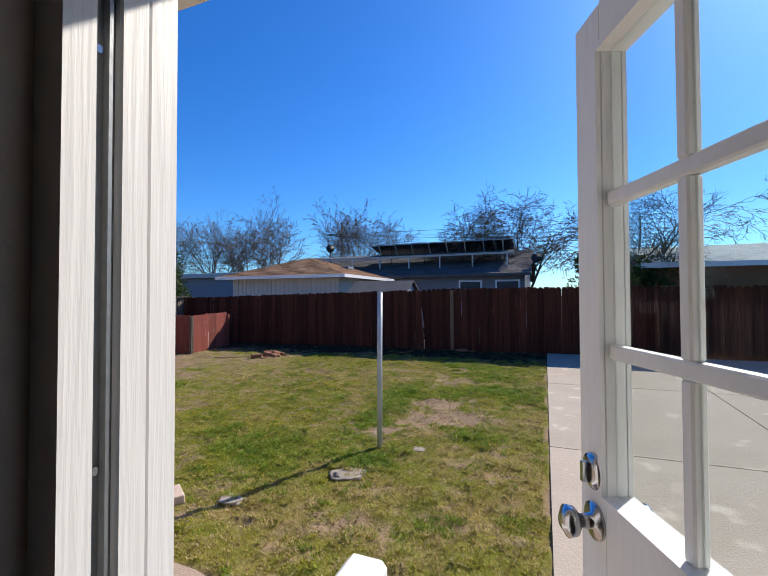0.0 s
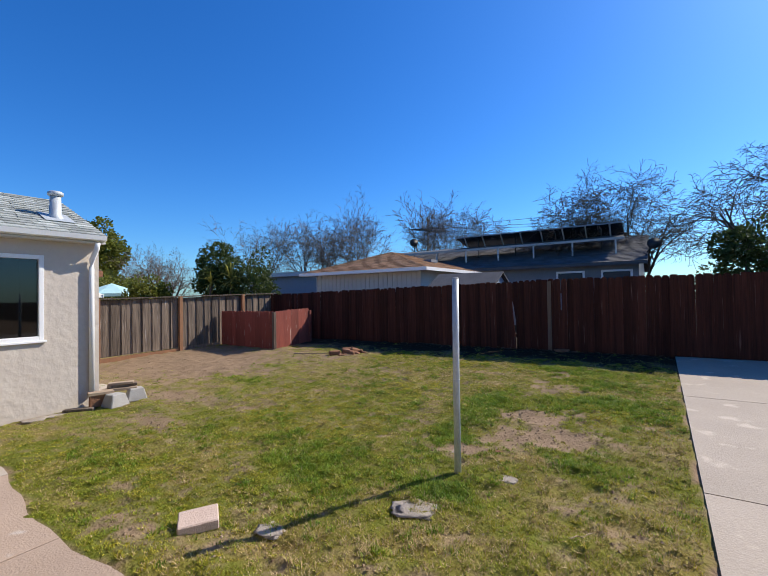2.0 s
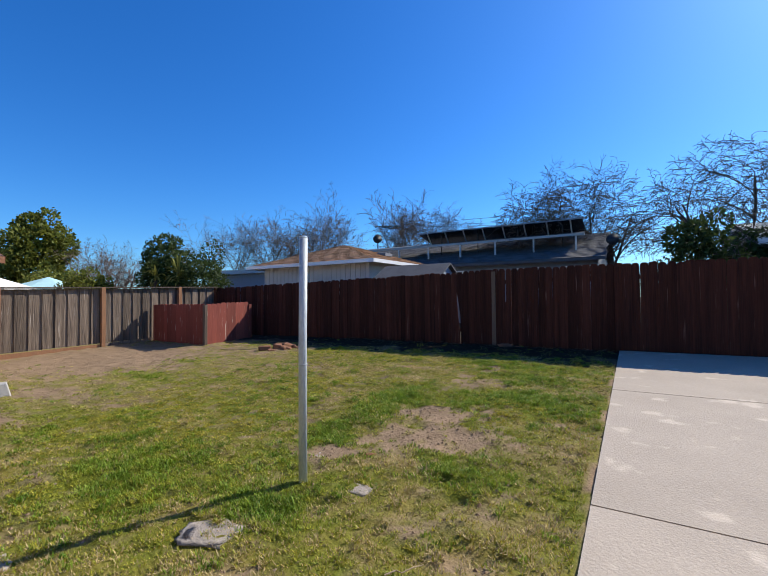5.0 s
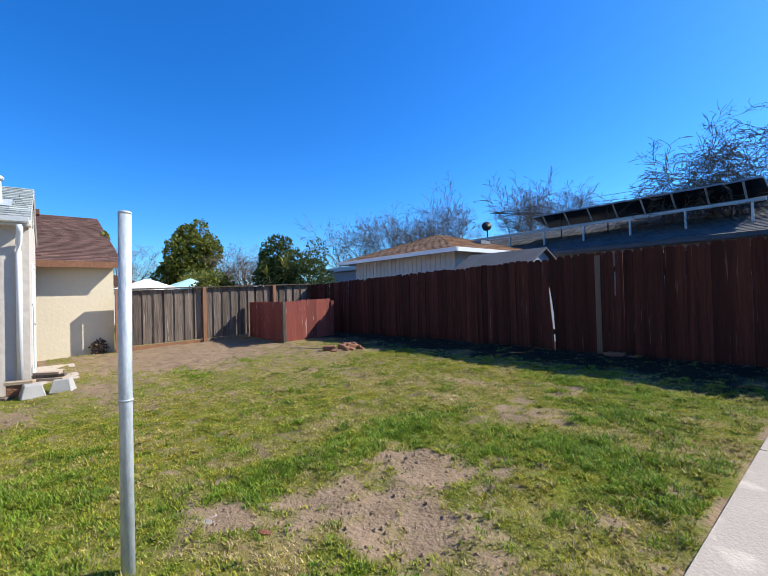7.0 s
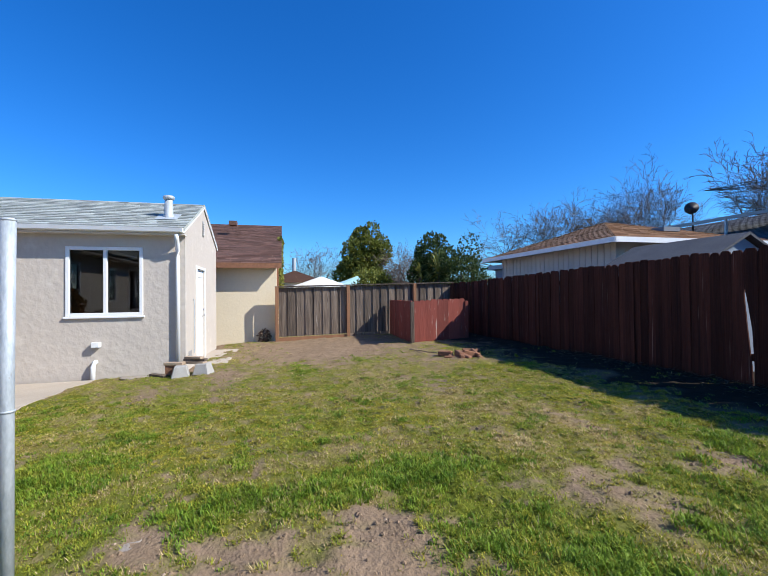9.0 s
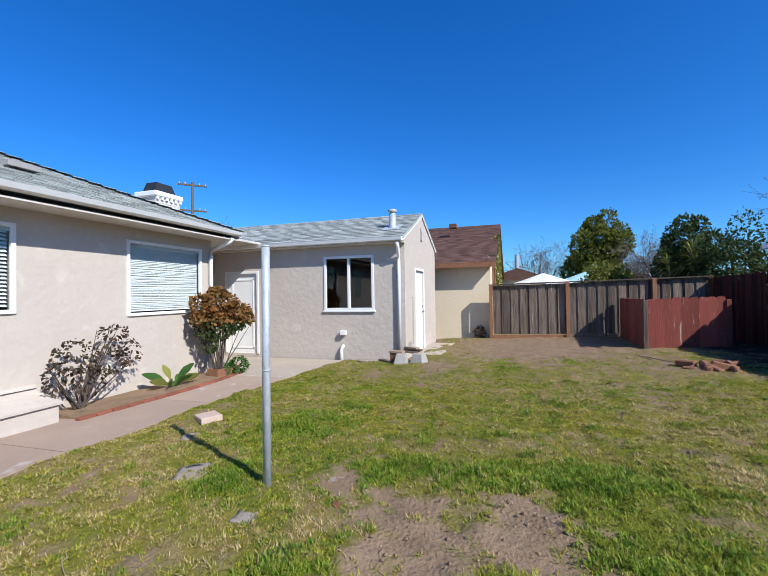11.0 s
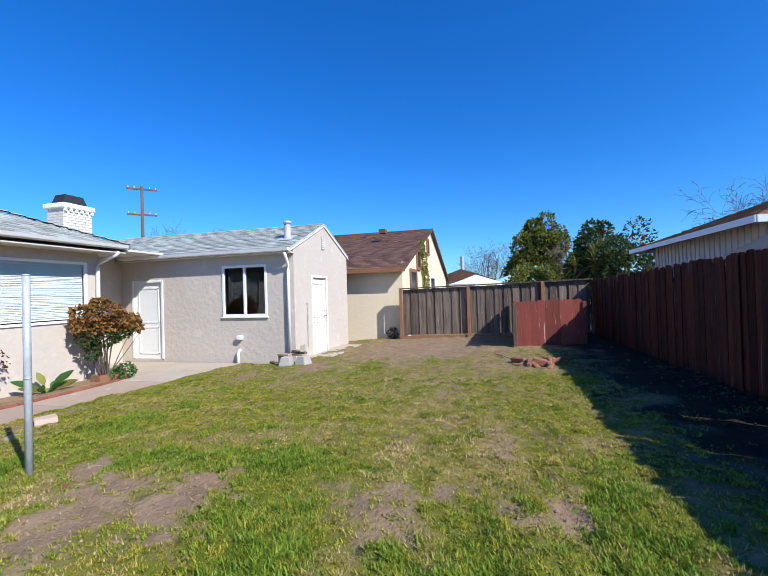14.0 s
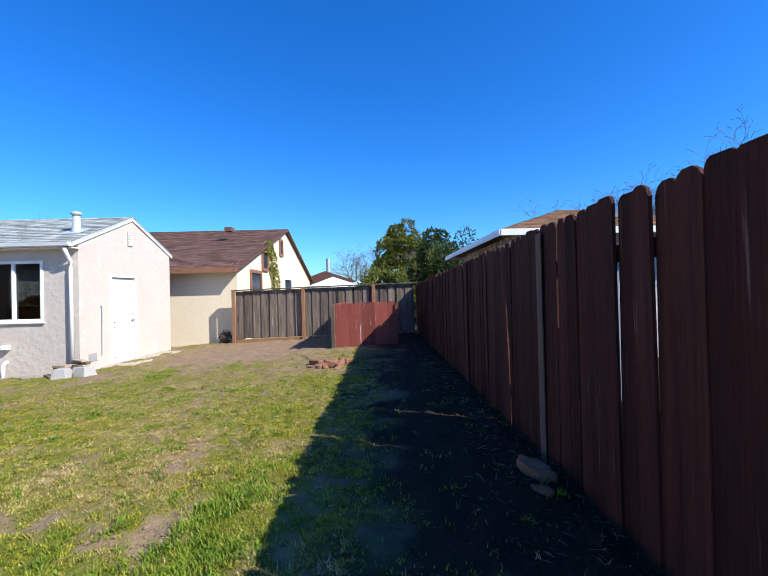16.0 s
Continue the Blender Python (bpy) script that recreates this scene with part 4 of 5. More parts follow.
    part("bottom_board", Mesh().prism([(GFX + 0.045, 8.31, -0.05), (GFX + 0.045, 11.9, 0.05), (GFX + 0.045, 11.9, 0.22), (GFX + 0.045, 8.31, 0.12)], (0.02, 0, 0)), M_GREYW, f)


grey_fence()


def screen_fence():
    f = thing("screen_fence", "low faded red board enclosure in the yard corner, coloured sun-bright", "fence", kind="structure")
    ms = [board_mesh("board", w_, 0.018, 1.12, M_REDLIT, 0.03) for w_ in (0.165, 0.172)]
    r = random.Random(8)
    n = 9
    for i in range(n):
        y = 9.62 + i * 0.172
        part("board", ms[i % 2], M_REDLIT, f, at=pose(-8.96 - 0.1 * (y - 9.52) + 0.02, y, gz(-9, y) - 0.01 + r.uniform(-0.01, 0.01), 0, r.uniform(-0.5, 0.5), 90))
    n = 15
    for i in range(n):
        x = -9.07 - i * 0.172
        part("board", ms[i % 2], M_REDLIT, f, at=pose(x, 9.5 + 0.12 * (-x - 9) / 3, gz(x, 9.6) - 0.01 + r.uniform(-0.01, 0.01), 0, r.uniform(-0.5, 0.5), 0))
    for x, y in ((-8.95, 9.51), (-11.62, 9.66), (-9.1, 11.12)):
        part("post", box(x - 0.05, y - 0.045, -0.2, x + 0.045, y + 0.045, 1.17), M_GREYW if y < 9.6 else M_REDLIT, f, bevel=0.005)
    for z in (0.35, 0.95):
        part("rail", box(-11.55, 9.63, z, -9.0, 9.67, z + 0.08), M_REDLIT, f)


screen_fence()

# ---- clothes pole and yard things ----
pole = thing("clothes_pole", "tall round galvanised steel clothesline pole in the lawn", "pole")
part("tube", Mesh().tube([(-1.14, 4.92, -0.2), (-1.139, 4.922, 0.98), (-1.135, 4.931, 1.77)], [0.031, 0.03, 0.03], 20), M_GALV, pole, smooth=True)
part("coupling", Mesh().tube([(-1.139, 4.923, 0.84), (-1.139, 4.923, 0.85)], 0.0325, 20), M_GALV, pole, smooth=True)
part("cap", Mesh().tube([(-1.135, 4.931, 1.765), (-1.135, 4.931, 1.776), (-1.135, 4.931, 1.78)], [0.031, 0.03, 0.02], 20), M_GALV, pole, smooth=True)


def rough_stone(name, label, x, y, rx, ry, h, seed, material, cat="stone", rot=0.0):
    bm = bmesh.new()
    bmesh.ops.create_icosphere(bm, subdivisions=3, radius=1)
    for v in bm.verts:
        n = 1 + 0.45 * noise.noise(v.co * 1.9 + Vector((seed, 0, 0))) + 0.2 * noise.noise(v.co * 5 + Vector((0, seed, 0)))
        v.co = Vector((v.co.x * rx * n, v.co.y * ry * n, max(-0.5, min(0.35, v.co.z)) * h * n))
    me = bpy.data.meshes.new(name)
    bm.to_mesh(me)
    bm.free()
    me.materials.append(material)
    me.shade_smooth()
    ob = new(name, me)
    ob.matrix_basis = pose(x, y, gz(x, y) + (relief(x, y) if in_lawn(x, y) else 0.0) + 0.004, 0, 0, rot)
    return tagged(ob, label, cat)


rough_stone("flat_stone", "flat pale stone sunk in the lawn", -1.16, 4.2, 0.2, 0.13, 0.014, 2.0, M_STONE, rot=25)
rough_stone("flat_stone", "chipped pale concrete lump in the grass", -0.74, 5.04, 0.12, 0.09, 0.035, 5.0, M_STONE)
rough_stone("flat_stone", "flat grey stone flush with dry grass", -1.95, 3.45, 0.13, 0.08, 0.015, 9.0, M_STONE)
rough_stone("flat_stone", "flat grey stone beside the pole foot", -1.35, 5.35, 0.17, 0.1, 0.012, 13.0, M_STONE)
rough_stone("leaf_litter", "single dark red fallen leaf", -0.98, 5.55, 0.05, 0.02, 0.012, 3.0, M_BRICK, "leaf", 30)

paver = tagged(part("paver", box(-0.14, -0.12, 0, 0.14, 0.12, 0.075), M_PAVER, bevel=0.008, at=pose(-2.48, 3.22, gz(-2.5, 3.2) - 0.005, 2, -2, 58)), "pinkish rectangular concrete paver lying on the lawn", "paver")

r = random.Random(6)
stump = thing("stump", "broken reddish rotten tree stump wood", "stump")
for i in range(16):
    a = r.uniform(0, 6.28)
    d = r.uniform(0.0, 0.5)
    x, y = -6.35 + d * 0.95 * math.cos(a), 9.75 + d * 0.8 * math.sin(a)
    ln, wd, hh = r.uniform(0.18, 0.42), r.uniform(0.06, 0.13), r.uniform(0.05, 0.13)
    part("chunk", box(-ln / 2, -wd / 2, 0, ln / 2, wd / 2, hh), M_STUMP, stump, bevel=0.02, at=pose(x, y, gz(x, y) - 0.01, r.uniform(-12, 12), r.uniform(-14, 14), r.uniform(-60, 100)))
for xa, ya, xb, yb, wd in ((-7.6, 9.0, -6.6, 9.55, 0.02), (-2.35, 6.2, -1.95, 6.32, 0.005), (-2.6, 5.9, -2.42, 6.02, 0.004), (-0.1, 4.35, 0.02, 4.5, 0.006)):
    m = Mesh()
    pts = [(xa + (xb - xa) * k / 4, ya + (yb - ya) * k / 4 + 0.02 * math.sin(k * 2.0), gz(xa, ya) + 0.035 + 0.01 * math.sin(k * 3)) for k in range(5)]
    m.tube(pts, [wd * 0.55, wd * 0.6, wd * 0.5, wd * 0.45, wd * 0.2], 6)
    tagged(part("stick", m, M_RAWWOOD), "split pale wooden stick lying on the ground", "stick", group="sticks on the ground")
# broken stone; M_STUMP only lends its darker brown to tone it down
rough_stone("rubble", "cracked lump of broken stone at the fence foot, coloured brown", -1.5, 11.73, 0.15, 0.08, 0.1, 4.0, M_STUMP, "rubble", 20)
rough_stone("rubble", "small lump of broken stone at the fence foot, coloured brown", -1.22, 11.66, 0.06, 0.04, 0.05, 7.0, M_STUMP, "rubble", 50)


def cinder(x, y, rz, label):
    b = thing("pier_block", label, "concrete block", "blocks at the garage corner", at=pose(x, y, gz(x, y) - 0.01, 0, 0, rz))
    m = Mesh().add([(-0.15, -0.15, 0), (0.15, -0.15, 0), (0.15, 0.15, 0), (-0.15, 0.15, 0), (-0.1, -0.1, 0.2), (0.1, -0.1, 0.2), (0.1, 0.1, 0.2), (-0.1, 0.1, 0.2)], [(3, 2, 1, 0), (4, 5, 6, 7), (0, 1, 5, 4), (1, 2, 6, 5), (2, 3, 7, 6), (3, 0, 4, 7)])
    part("block", m, M_BLOCK, b, bevel=0.012)


cinder(-6.78, 4.42, 8, "tapered grey concrete pier block")
cinder(-6.9, 4.78, -14, "tapered grey concrete pier block")
pile = [(-6.95, 4.28, 0.02, 0.3, 0.1, 0.2, 80, M_STUMP), (-6.95, 4.28, 0.2, 0.34, 0.14, 0.05, 76, M_RAWWOOD), (-7.0, 4.6, 0.19, 0.45, 0.13, 0.045, 66, M_RAWWOOD), (-7.02, 4.62, 0.24, 0.42, 0.12, 0.045, 70, M_GREYW), (-7.0, 4.6, 0.285, 0.36, 0.11, 0.04, 62, M_RAWWOOD), (-6.98, 4.0, 0.0, 0.4, 0.1, 0.05, 50, M_GREYW)]
for x, y, dz, a, b_, c_, rz, m_ in pile:
    tagged(part("timber_offcut", box(-a / 2, -b_ / 2, 0, a / 2, b_ / 2, c_), m_, bevel=0.006, at=pose(x, y, gz(x, y) + dz - 0.01, 0, 0, rz)), "short weathered timber offcut stacked by the garage corner", "wood", group="stacked timber offcuts")
for x, y, s_ in ((-7.05, 3.75, 1.0), (-7.1, 3.5, 3.0)):
    rough_stone("rubble", "pale broken concrete rubble at the wall foot", x, y, 0.12, 0.17, 0.07, s_, M_STONE, "rubble")

# concrete box, brick edging, planter, electric conduit at the house wall
well = thing("cellar_hatch", "low beige stucco box with lid against the house", "hatch")
part("body", Mesh().prism([(-2.02, HY + 0.003, -0.25), (-2.02, 1.42, -0.25), (-2.02, 1.42, 0.12), (-2.02, HY + 0.003, 0.24)], (1.02, 0, 0)), M_STUCCO, well, bevel=0.01)
part("lid", Mesh().prism([(-2.05, HY + 0.02, 0.247), (-2.05, 1.45, 0.125), (-2.05, 1.45, 0.15), (-2.05, HY + 0.02, 0.272)], (1.08, 0, 0)), M_STUCCO, well)
part("ledge", box(-2.05, HY, 0.29, -0.95, HY + 0.035, 0.33), M_TRIM, well)
edging = thing("brick_edging", "row of red bricks edging the flower bed", "edging", kind="structure")
bmesh_ = box(-0.1, -0.045, 0, 0.1, 0.045, 0.07).mesh("brick", M_BRICK, bevel=0.006)
x = -2.2
while x > -5.2:
    yy = 1.62 + 0.05 * math.sin(x * 1.3) - 0.1 * max(0.0, (-x - 4.6))
    part("brick", bmesh_, M_BRICK, edging, at=pose(x, yy, gz(x, 2) - 0.02, 0, 0, r.uniform(-4, 4)))
    x -= 0.212
bed = tagged(part("flower_bed", Mesh().prism([(-2.1, HY, -0.12), (-5.2, HY, -0.14), (-5.15, 1.52, -0.14), (-2.15, 1.56, -0.12)], (0, 0, 0.06)), ground_mat), "strip of dry earth along the house wall", "flower bed", kind="structure")
planter = thing("planter_box", "small weathered brown wooden planter box", "planter", at=pose(-5.0, 1.38, -0.12, 0, 0, -6))
for a in ((-0.28, -0.13, 0, 0.28, -0.11, 0.17), (-0.28, 0.11, 0, 0.28, 0.13, 0.17), (-0.28, -0.11, 0, -0.26, 0.11, 0.17), (0.26, -0.11, 0, 0.28, 0.11, 0.17), (-0.26, -0.11, 0.0, 0.26, 0.11, 0.13)):
    part("board", box(*a), M_STUMP, planter)
meter = thing("meter_box", "grey electric box with conduit on the house wall", "meter")
part("box", box(-0.72, HY, 0.2, -0.5, HY + 0.12, 0.45), M_TRIM, meter, bevel=0.01)
part("conduit", Mesh().tube([(-0.6, HY + 0.05, 0.45), (-0.62, HY + 0.05, 0.8), (-0.5, HY + 0.03, 1.1)], 0.012), M_TRIM, meter)
part("conduit", Mesh().tube([(-0.75, HY + 0.05, -0.15), (-0.75, HY + 0.05, 0.22)], 0.03), M_TRIM, meter)
tagged(part("foundation_vent", box(-3.35, HY, 0.28, -2.95, HY + 0.012, 0.45), M_TRIM), "louvred beige foundation vent", "vent", kind="structure")

# ---- plants ----


def leaf_cloud(rng, blobs, count, size, droop=0.0, aspect=1.9):
    """Many small leaves on the shells of uneven clumps. blobs: (x, y, z, rx, ry, rz)."""
    m = Mesh()
    wts = [b[3] * b[4] + b[4] * b[5] for b in blobs]
    for b, wt in zip(blobs, wts):
        for _ in range(int(count * wt / sum(wts))):
            d = Vector((rng.gauss(0, 1), rng.gauss(0, 1), rng.gauss(0, 1))).normalized()
            q = rng.uniform(0.72, 1.06) * (1 + 0.22 * noise.noise(d * 2.3 + Vector((b[0], b[1], b[2]))))
            c = Vector((b[0] + d.x * b[3] * q, b[1] + d.y * b[4] * q, b[2] + d.z * b[5] * q))
            u = (d + Vector((rng.uniform(-0.8, 0.8), rng.uniform(-0.8, 0.8), rng.uniform(-0.8, 0.8) - droop))).normalized()
            s = u.cross(Vector((rng.uniform(-1, 1), rng.uniform(-1, 1), rng.uniform(-1, 1)))).normalized()
            h = size * rng.uniform(0.6, 1.4)
            w2 = h / aspect / 2
            m.add([c - u * h * 0.5, c + s * w2, c + u * h * 0.5, c - s * w2], [(0, 1, 2, 3)])
    return m


def twig_tree(rng, base, height, spread, depth=5, trunk_r=0.16, curl=0.5):
    """A bare winter tree: (limbs, twigs). A short trunk, rising limbs, and side branches all along them, down to curling twigs."""
    limbs, twigs = Mesh(), Mesh()
    thin = 0.0009 * height

    def grow(p, d, length, rad, lev):
        n = 6 if lev < 3 else 4
        pts, rr, ds = [p.copy()], [rad], [d]
        bend = Vector((rng.uniform(-1, 1), rng.uniform(-1, 1), rng.uniform(-0.5, 0.5))) * (0.07 + 0.34 * curl * (lev >= 2))
        for k in range(n):
            d = (d + bend + Vector((rng.uniform(-1, 1), rng.uniform(-1, 1), rng.uniform(-1, 1))) * (0.13 + 0.14 * curl * (lev >= 2)) + Vector((0, 0, 0.03 if lev < 3 else 0.05 - 0.22 * curl))).normalized()
            p = p + d * length / n
            pts.append(p.copy())
            ds.append(d)
            rr.append(max(rad * (1 - 0.72 * (k + 1) / n), thin))
        (limbs if lev < 2 else twigs).tube(pts, rr, 6 if lev < 2 else (4 if lev < 3 else 3), caps=False)
        if lev >= depth:
            return
        kids = (0, 6, 6, 5 if curl > 0.5 else 4, 3 if curl > 0.5 else 2)[lev]
        for c in range(kids):
            f = 0.25 + 0.75 * (c + rng.uniform(0.2, 0.9)) / kids
            i = min(n, max(1, round(f * n)))
            side = Vector((rng.uniform(-1, 1), rng.uniform(-1, 1), rng.uniform(-0.5, 0.8)))
            side = (side - ds[i] * side.dot(ds[i])).normalized()
            nd = (ds[i] + side * rng.uniform(0.55, 1.05) * spread).normalized()
            grow(pts[i], nd, length * rng.uniform(0.42, 0.68) * (1.15 - 0.3 * f), max(rr[i] * 0.68, thin), lev + 1)

    foot = Vector(base)
    fork = foot + Vector((rng.uniform(-0.03, 0.03), rng.uniform(-0.03, 0.03), 0.16)) * height
    limbs.tube([foot, foot.lerp(fork, 0.5), fork], [trunk_r * 1.2, trunk_r, trunk_r * 0.95], 8, caps=False)
    n = rng.choice((5, 6, 7))
    for k in range(n):
        a = 2 * math.pi * (k + rng.uniform(-0.3, 0.3)) / n
        lean = rng.uniform(0.25, 0.8) * spread
        grow(fork.copy(), Vector((math.cos(a) * lean, math.sin(a) * lean, 1)).normalized(), height * rng.uniform(0.48, 0.57), trunk_r * rng.uniform(0.4, 0.6), 1)
    return limbs, twigs


def bare_tree(seed, x, y, height, spread, depth, label, material=M_TWIG, trunk_r=0.16, curl=0.5):
    rng = random.Random(seed)
    t_ = thing("bare_tree", label, "tree", "bare winter trees")
    limbs, twigs = twig_tree(rng, (x, y, -0.2), height, spread, min(depth, 5), trunk_r, curl)
    part("trunk", limbs, M_BARK, t_, smooth=True)
    part("crown", twigs, material, t_)


def polar(x0, y0, bearing, dist):
    """A place at a bearing (degrees to the left of +y) and a distance from a point."""
    return x0 - dist * math.sin(radians(bearing)), y0 + dist * math.cos(radians(bearing))


for sd, bear, dist, hgt, spr in ((1, -11, 20, 8.0, 1.0), (2, 8.0, 23, 7.9, 1.0), (22, 3.0, 24, 7.9, 1.0), (3, 23.5, 40, 11.0, 0.8), (33, 27.5, 40, 11.2, 0.75), (4, 37.0, 45, 11.4, 0.85), (5, 45, 42, 10.2, 0.9), (55, 41, 45, 11.2, 0.85), (6, 51, 42, 9.4, 0.9), (7, 62, 30, 5.4, 0.9), (77, 66, 33, 5.6, 0.9)):
    x, y = polar(0.53, 1.2, bear, dist)
    bare_tree(sd, x, y, hgt, spr, 6, "leafless winter tree with fine curling twigs", M_BARK if sd in (1, 2, 22) else M_TWIG, 0.17, 0.75 if sd in (1, 2, 22) else 0.35)
for sd, x, y, hgt in ((8, -34, 8.8, 6.0), (9, -30, -17, 8.5), (10, -36, -17, 8.0), (12, -41, -11, 8.0)):
    bare_tree(sd, x, y, hgt, 0.95, 6, "distant leafless tree with dense reddish twigs", M_TWIG, 0.14, 0.2)


def evergreen(seed, x, y, h, wd, label, material, leaf=0.16, count=9000, conical=False):
    rng = random.Random(seed)
    t_ = thing("evergreen_tree", label, "tree")
    part("trunk", Mesh().tube([(x, y, -0.2), (x + 0.05, y, h * 0.35), (x, y, h * 0.7)], [0.16, 0.11, 0.04], 8), M_BARK, t_, smooth=True)
    blobs = []
    for i in range(26):
        f = rng.uniform(0.12, 0.97)
        rad = wd / 2 * (math.sin(min(1, (1 - f) * 1.5 + 0.1) * math.pi / 2) if conical else math.sin(math.pi * (0.15 + 0.75 * f)))
        a = rng.uniform(0, 6.28)
        q = wd * rng.uniform(0.1, 0.19)
        blobs.append((x + math.cos(a) * rad * 0.72, y + math.sin(a) * rad * 0.72, h * f, q, q, q * rng.uniform(0.9, 1.6)))
    for i in range(5):
        blobs.append((x, y, h * (0.2 + 0.15 * i), wd * 0.3, wd * 0.3, h * 0.12))
    part("crown", leaf_cloud(rng, blobs, count, leaf), material, t_)
    return t_


evergreen(31, -29.5, 12.5, 6.2, 4.9, "rounded conical yellowish green evergreen tree", M_LEAF, 0.22, 22000, True)
evergreen(32, -17.4, 13.3, 4.2, 2.7, "dark green leafy tree behind the fence", M_LEAFD, 0.15, 10000)
evergreen(34, -15.6, 14.0, 3.4, 2.8, "dense dark green shrub behind the fence", M_LEAFD, 0.12, 9000)
evergreen(35, -18.6, 10.6, 2.4, 2.4, "low green shrub behind the grey fence", M_LEAF, 0.14, 5000)
evergreen(36, -24.0, 11.5, 3.0, 3.4, "green shrub far behind the fence", M_LEAF, 0.16, 5000)
evergreen(37, 2.6, 17.5, 3.6, 2.4, "dark green shrub above the red fence", M_LEAFD, 0.14, 6000)
evergreen(38, 4.4, 19.0, 3.2, 2.6, "dark green shrub above the red fence", M_LEAFD, 0.14, 5000)


def yucca(seed, x, y, z, n, ln, label, material):
    rng = random.Random(seed)
    p_ = thing("palm_plant", label, "plant")
    part("stem", Mesh().tube([(x, y, -0.1), (x, y, z)], [0.09, 0.07], 8), M_BARK, p_)
    m = Mesh()
    for _ in range(n):
        a, e = rng.uniform(0, 6.28), rng.uniform(-0.4, 1.4)
        d = Vector((math.cos(a) * math.cos(e), math.sin(a) * math.cos(e), math.sin(e)))
        s = d.cross(Vector((0, 0, 1))).normalized() * 0.03
        q = Vector((x, y, z + rng.uniform(-0.5, 0.2)))
        l_ = ln * rng.uniform(0.6, 1.1)
        t1, t2 = q + d * l_ * 0.6, q + d * l_ + Vector((0, 0, -0.25 * l_))
        m.add([q - s, q + s, t1 + s, t1 - s, t2], [(0, 1, 2, 3), (3, 2, 4)])
    part("leaves", m, material, p_)


yucca(3, -15.9, 13.0, 2.5, 70, 1.0, "spiky yellow-green yucca behind the fence", M_LEAFY)
yucca(4, -16.6, 12.4, 2.2, 50, 0.8, "spiky yellow-green yucca behind the fence", M_LEAFY)


def shrub(name, label, seed, x, y, z0, blobs, leaf, count, material, stems, droop=0.3):
    rng = random.Random(seed)
    s = thing(name, label, "shrub")
    st = Mesh()
    for _ in range(stems):
        b = rng.choice(blobs)
        ex, ey, ez_ = (b[k] + b[3 + k] * rng.uniform(-0.8, 0.8) for k in range(3))
        mid = ((x + ex) / 2 + rng.uniform(-0.06, 0.06), (y + ey) / 2, (z0 + ez_) / 2 + 0.05)
        st.tube([(x + rng.uniform(-0.05, 0.05), y + rng.uniform(-0.04, 0.04), z0), mid, (ex, ey, ez_)], [0.014, 0.009, 0.003], 5, caps=False)
    part("stem", st, M_BARK, s)
    part("leaves", leaf_cloud(rng, blobs, count, leaf, droop, 1.6), material, s)
    return s


orange = shrub("orange_shrub", "rounded shrub with orange and green leaves by the wall", 1, -5.0, 1.3, -0.1, [(-4.95, 1.35, 1.3, 0.34, 0.3, 0.2), (-5.4, 1.42, 1.08, 0.26, 0.24, 0.2), (-4.55, 1.3, 1.22, 0.24, 0.24, 0.24), (-5.15, 1.4, 1.05, 0.3, 0.3, 0.22), (-4.75, 1.32, 0.98, 0.26, 0.28, 0.18), (-5.55, 1.5, 0.95, 0.14, 0.16, 0.16), (-4.85, 1.35, 1.5, 0.16, 0.18, 0.1), (-4.4, 1.3, 1.02, 0.12, 0.14, 0.12)], 0.08, 2900, M_LEAFO, 20)
part("leaves", leaf_cloud(random.Random(77), [(-4.9, 1.4, 0.78, 0.3, 0.26, 0.2), (-4.58, 1.3, 0.82, 0.18, 0.2, 0.22), (-5.2, 1.42, 0.85, 0.24, 0.24, 0.16), (-4.7, 1.32, 0.5, 0.14, 0.16, 0.16)], 1100, 0.07, 0.3, 1.6), M_LEAFD, orange, "dark green lower leaves")
shrub("green_groundcover", "small bright green leafy plant below the shrub", 2, -5.25, 1.5, -0.1, [(-5.25, 1.52, 0.05, 0.22, 0.16, 0.18), (-5.05, 1.5, 0.0, 0.16, 0.12, 0.12)], 0.06, 500, M_LEAFB, 8)
shrub("rose_bush", "straggly dry rose bush with brownish leaves", 3, -2.45, 1.15, -0.1, [(-2.35, 1.2, 0.62, 0.3, 0.14, 0.24), (-2.85, 1.2, 0.55, 0.3, 0.14, 0.26), (-3.15, 1.2, 0.58, 0.2, 0.12, 0.22), (-2.55, 1.2, 0.3, 0.24, 0.12, 0.2), (-2.05, 1.3, 0.42, 0.14, 0.1, 0.2), (-2.9, 1.2, 0.9, 0.25, 0.1, 0.12)], 0.06, 700, M_LEAFP, 18, 0.6)
shrub("dry_weeds", "dry weeds at the cream wall corner", 5, -12.0, 5.7, -0.15, [(-12.0, 5.65, 0.1, 0.2, 0.2, 0.22)], 0.07, 260, M_LEAFP, 14)


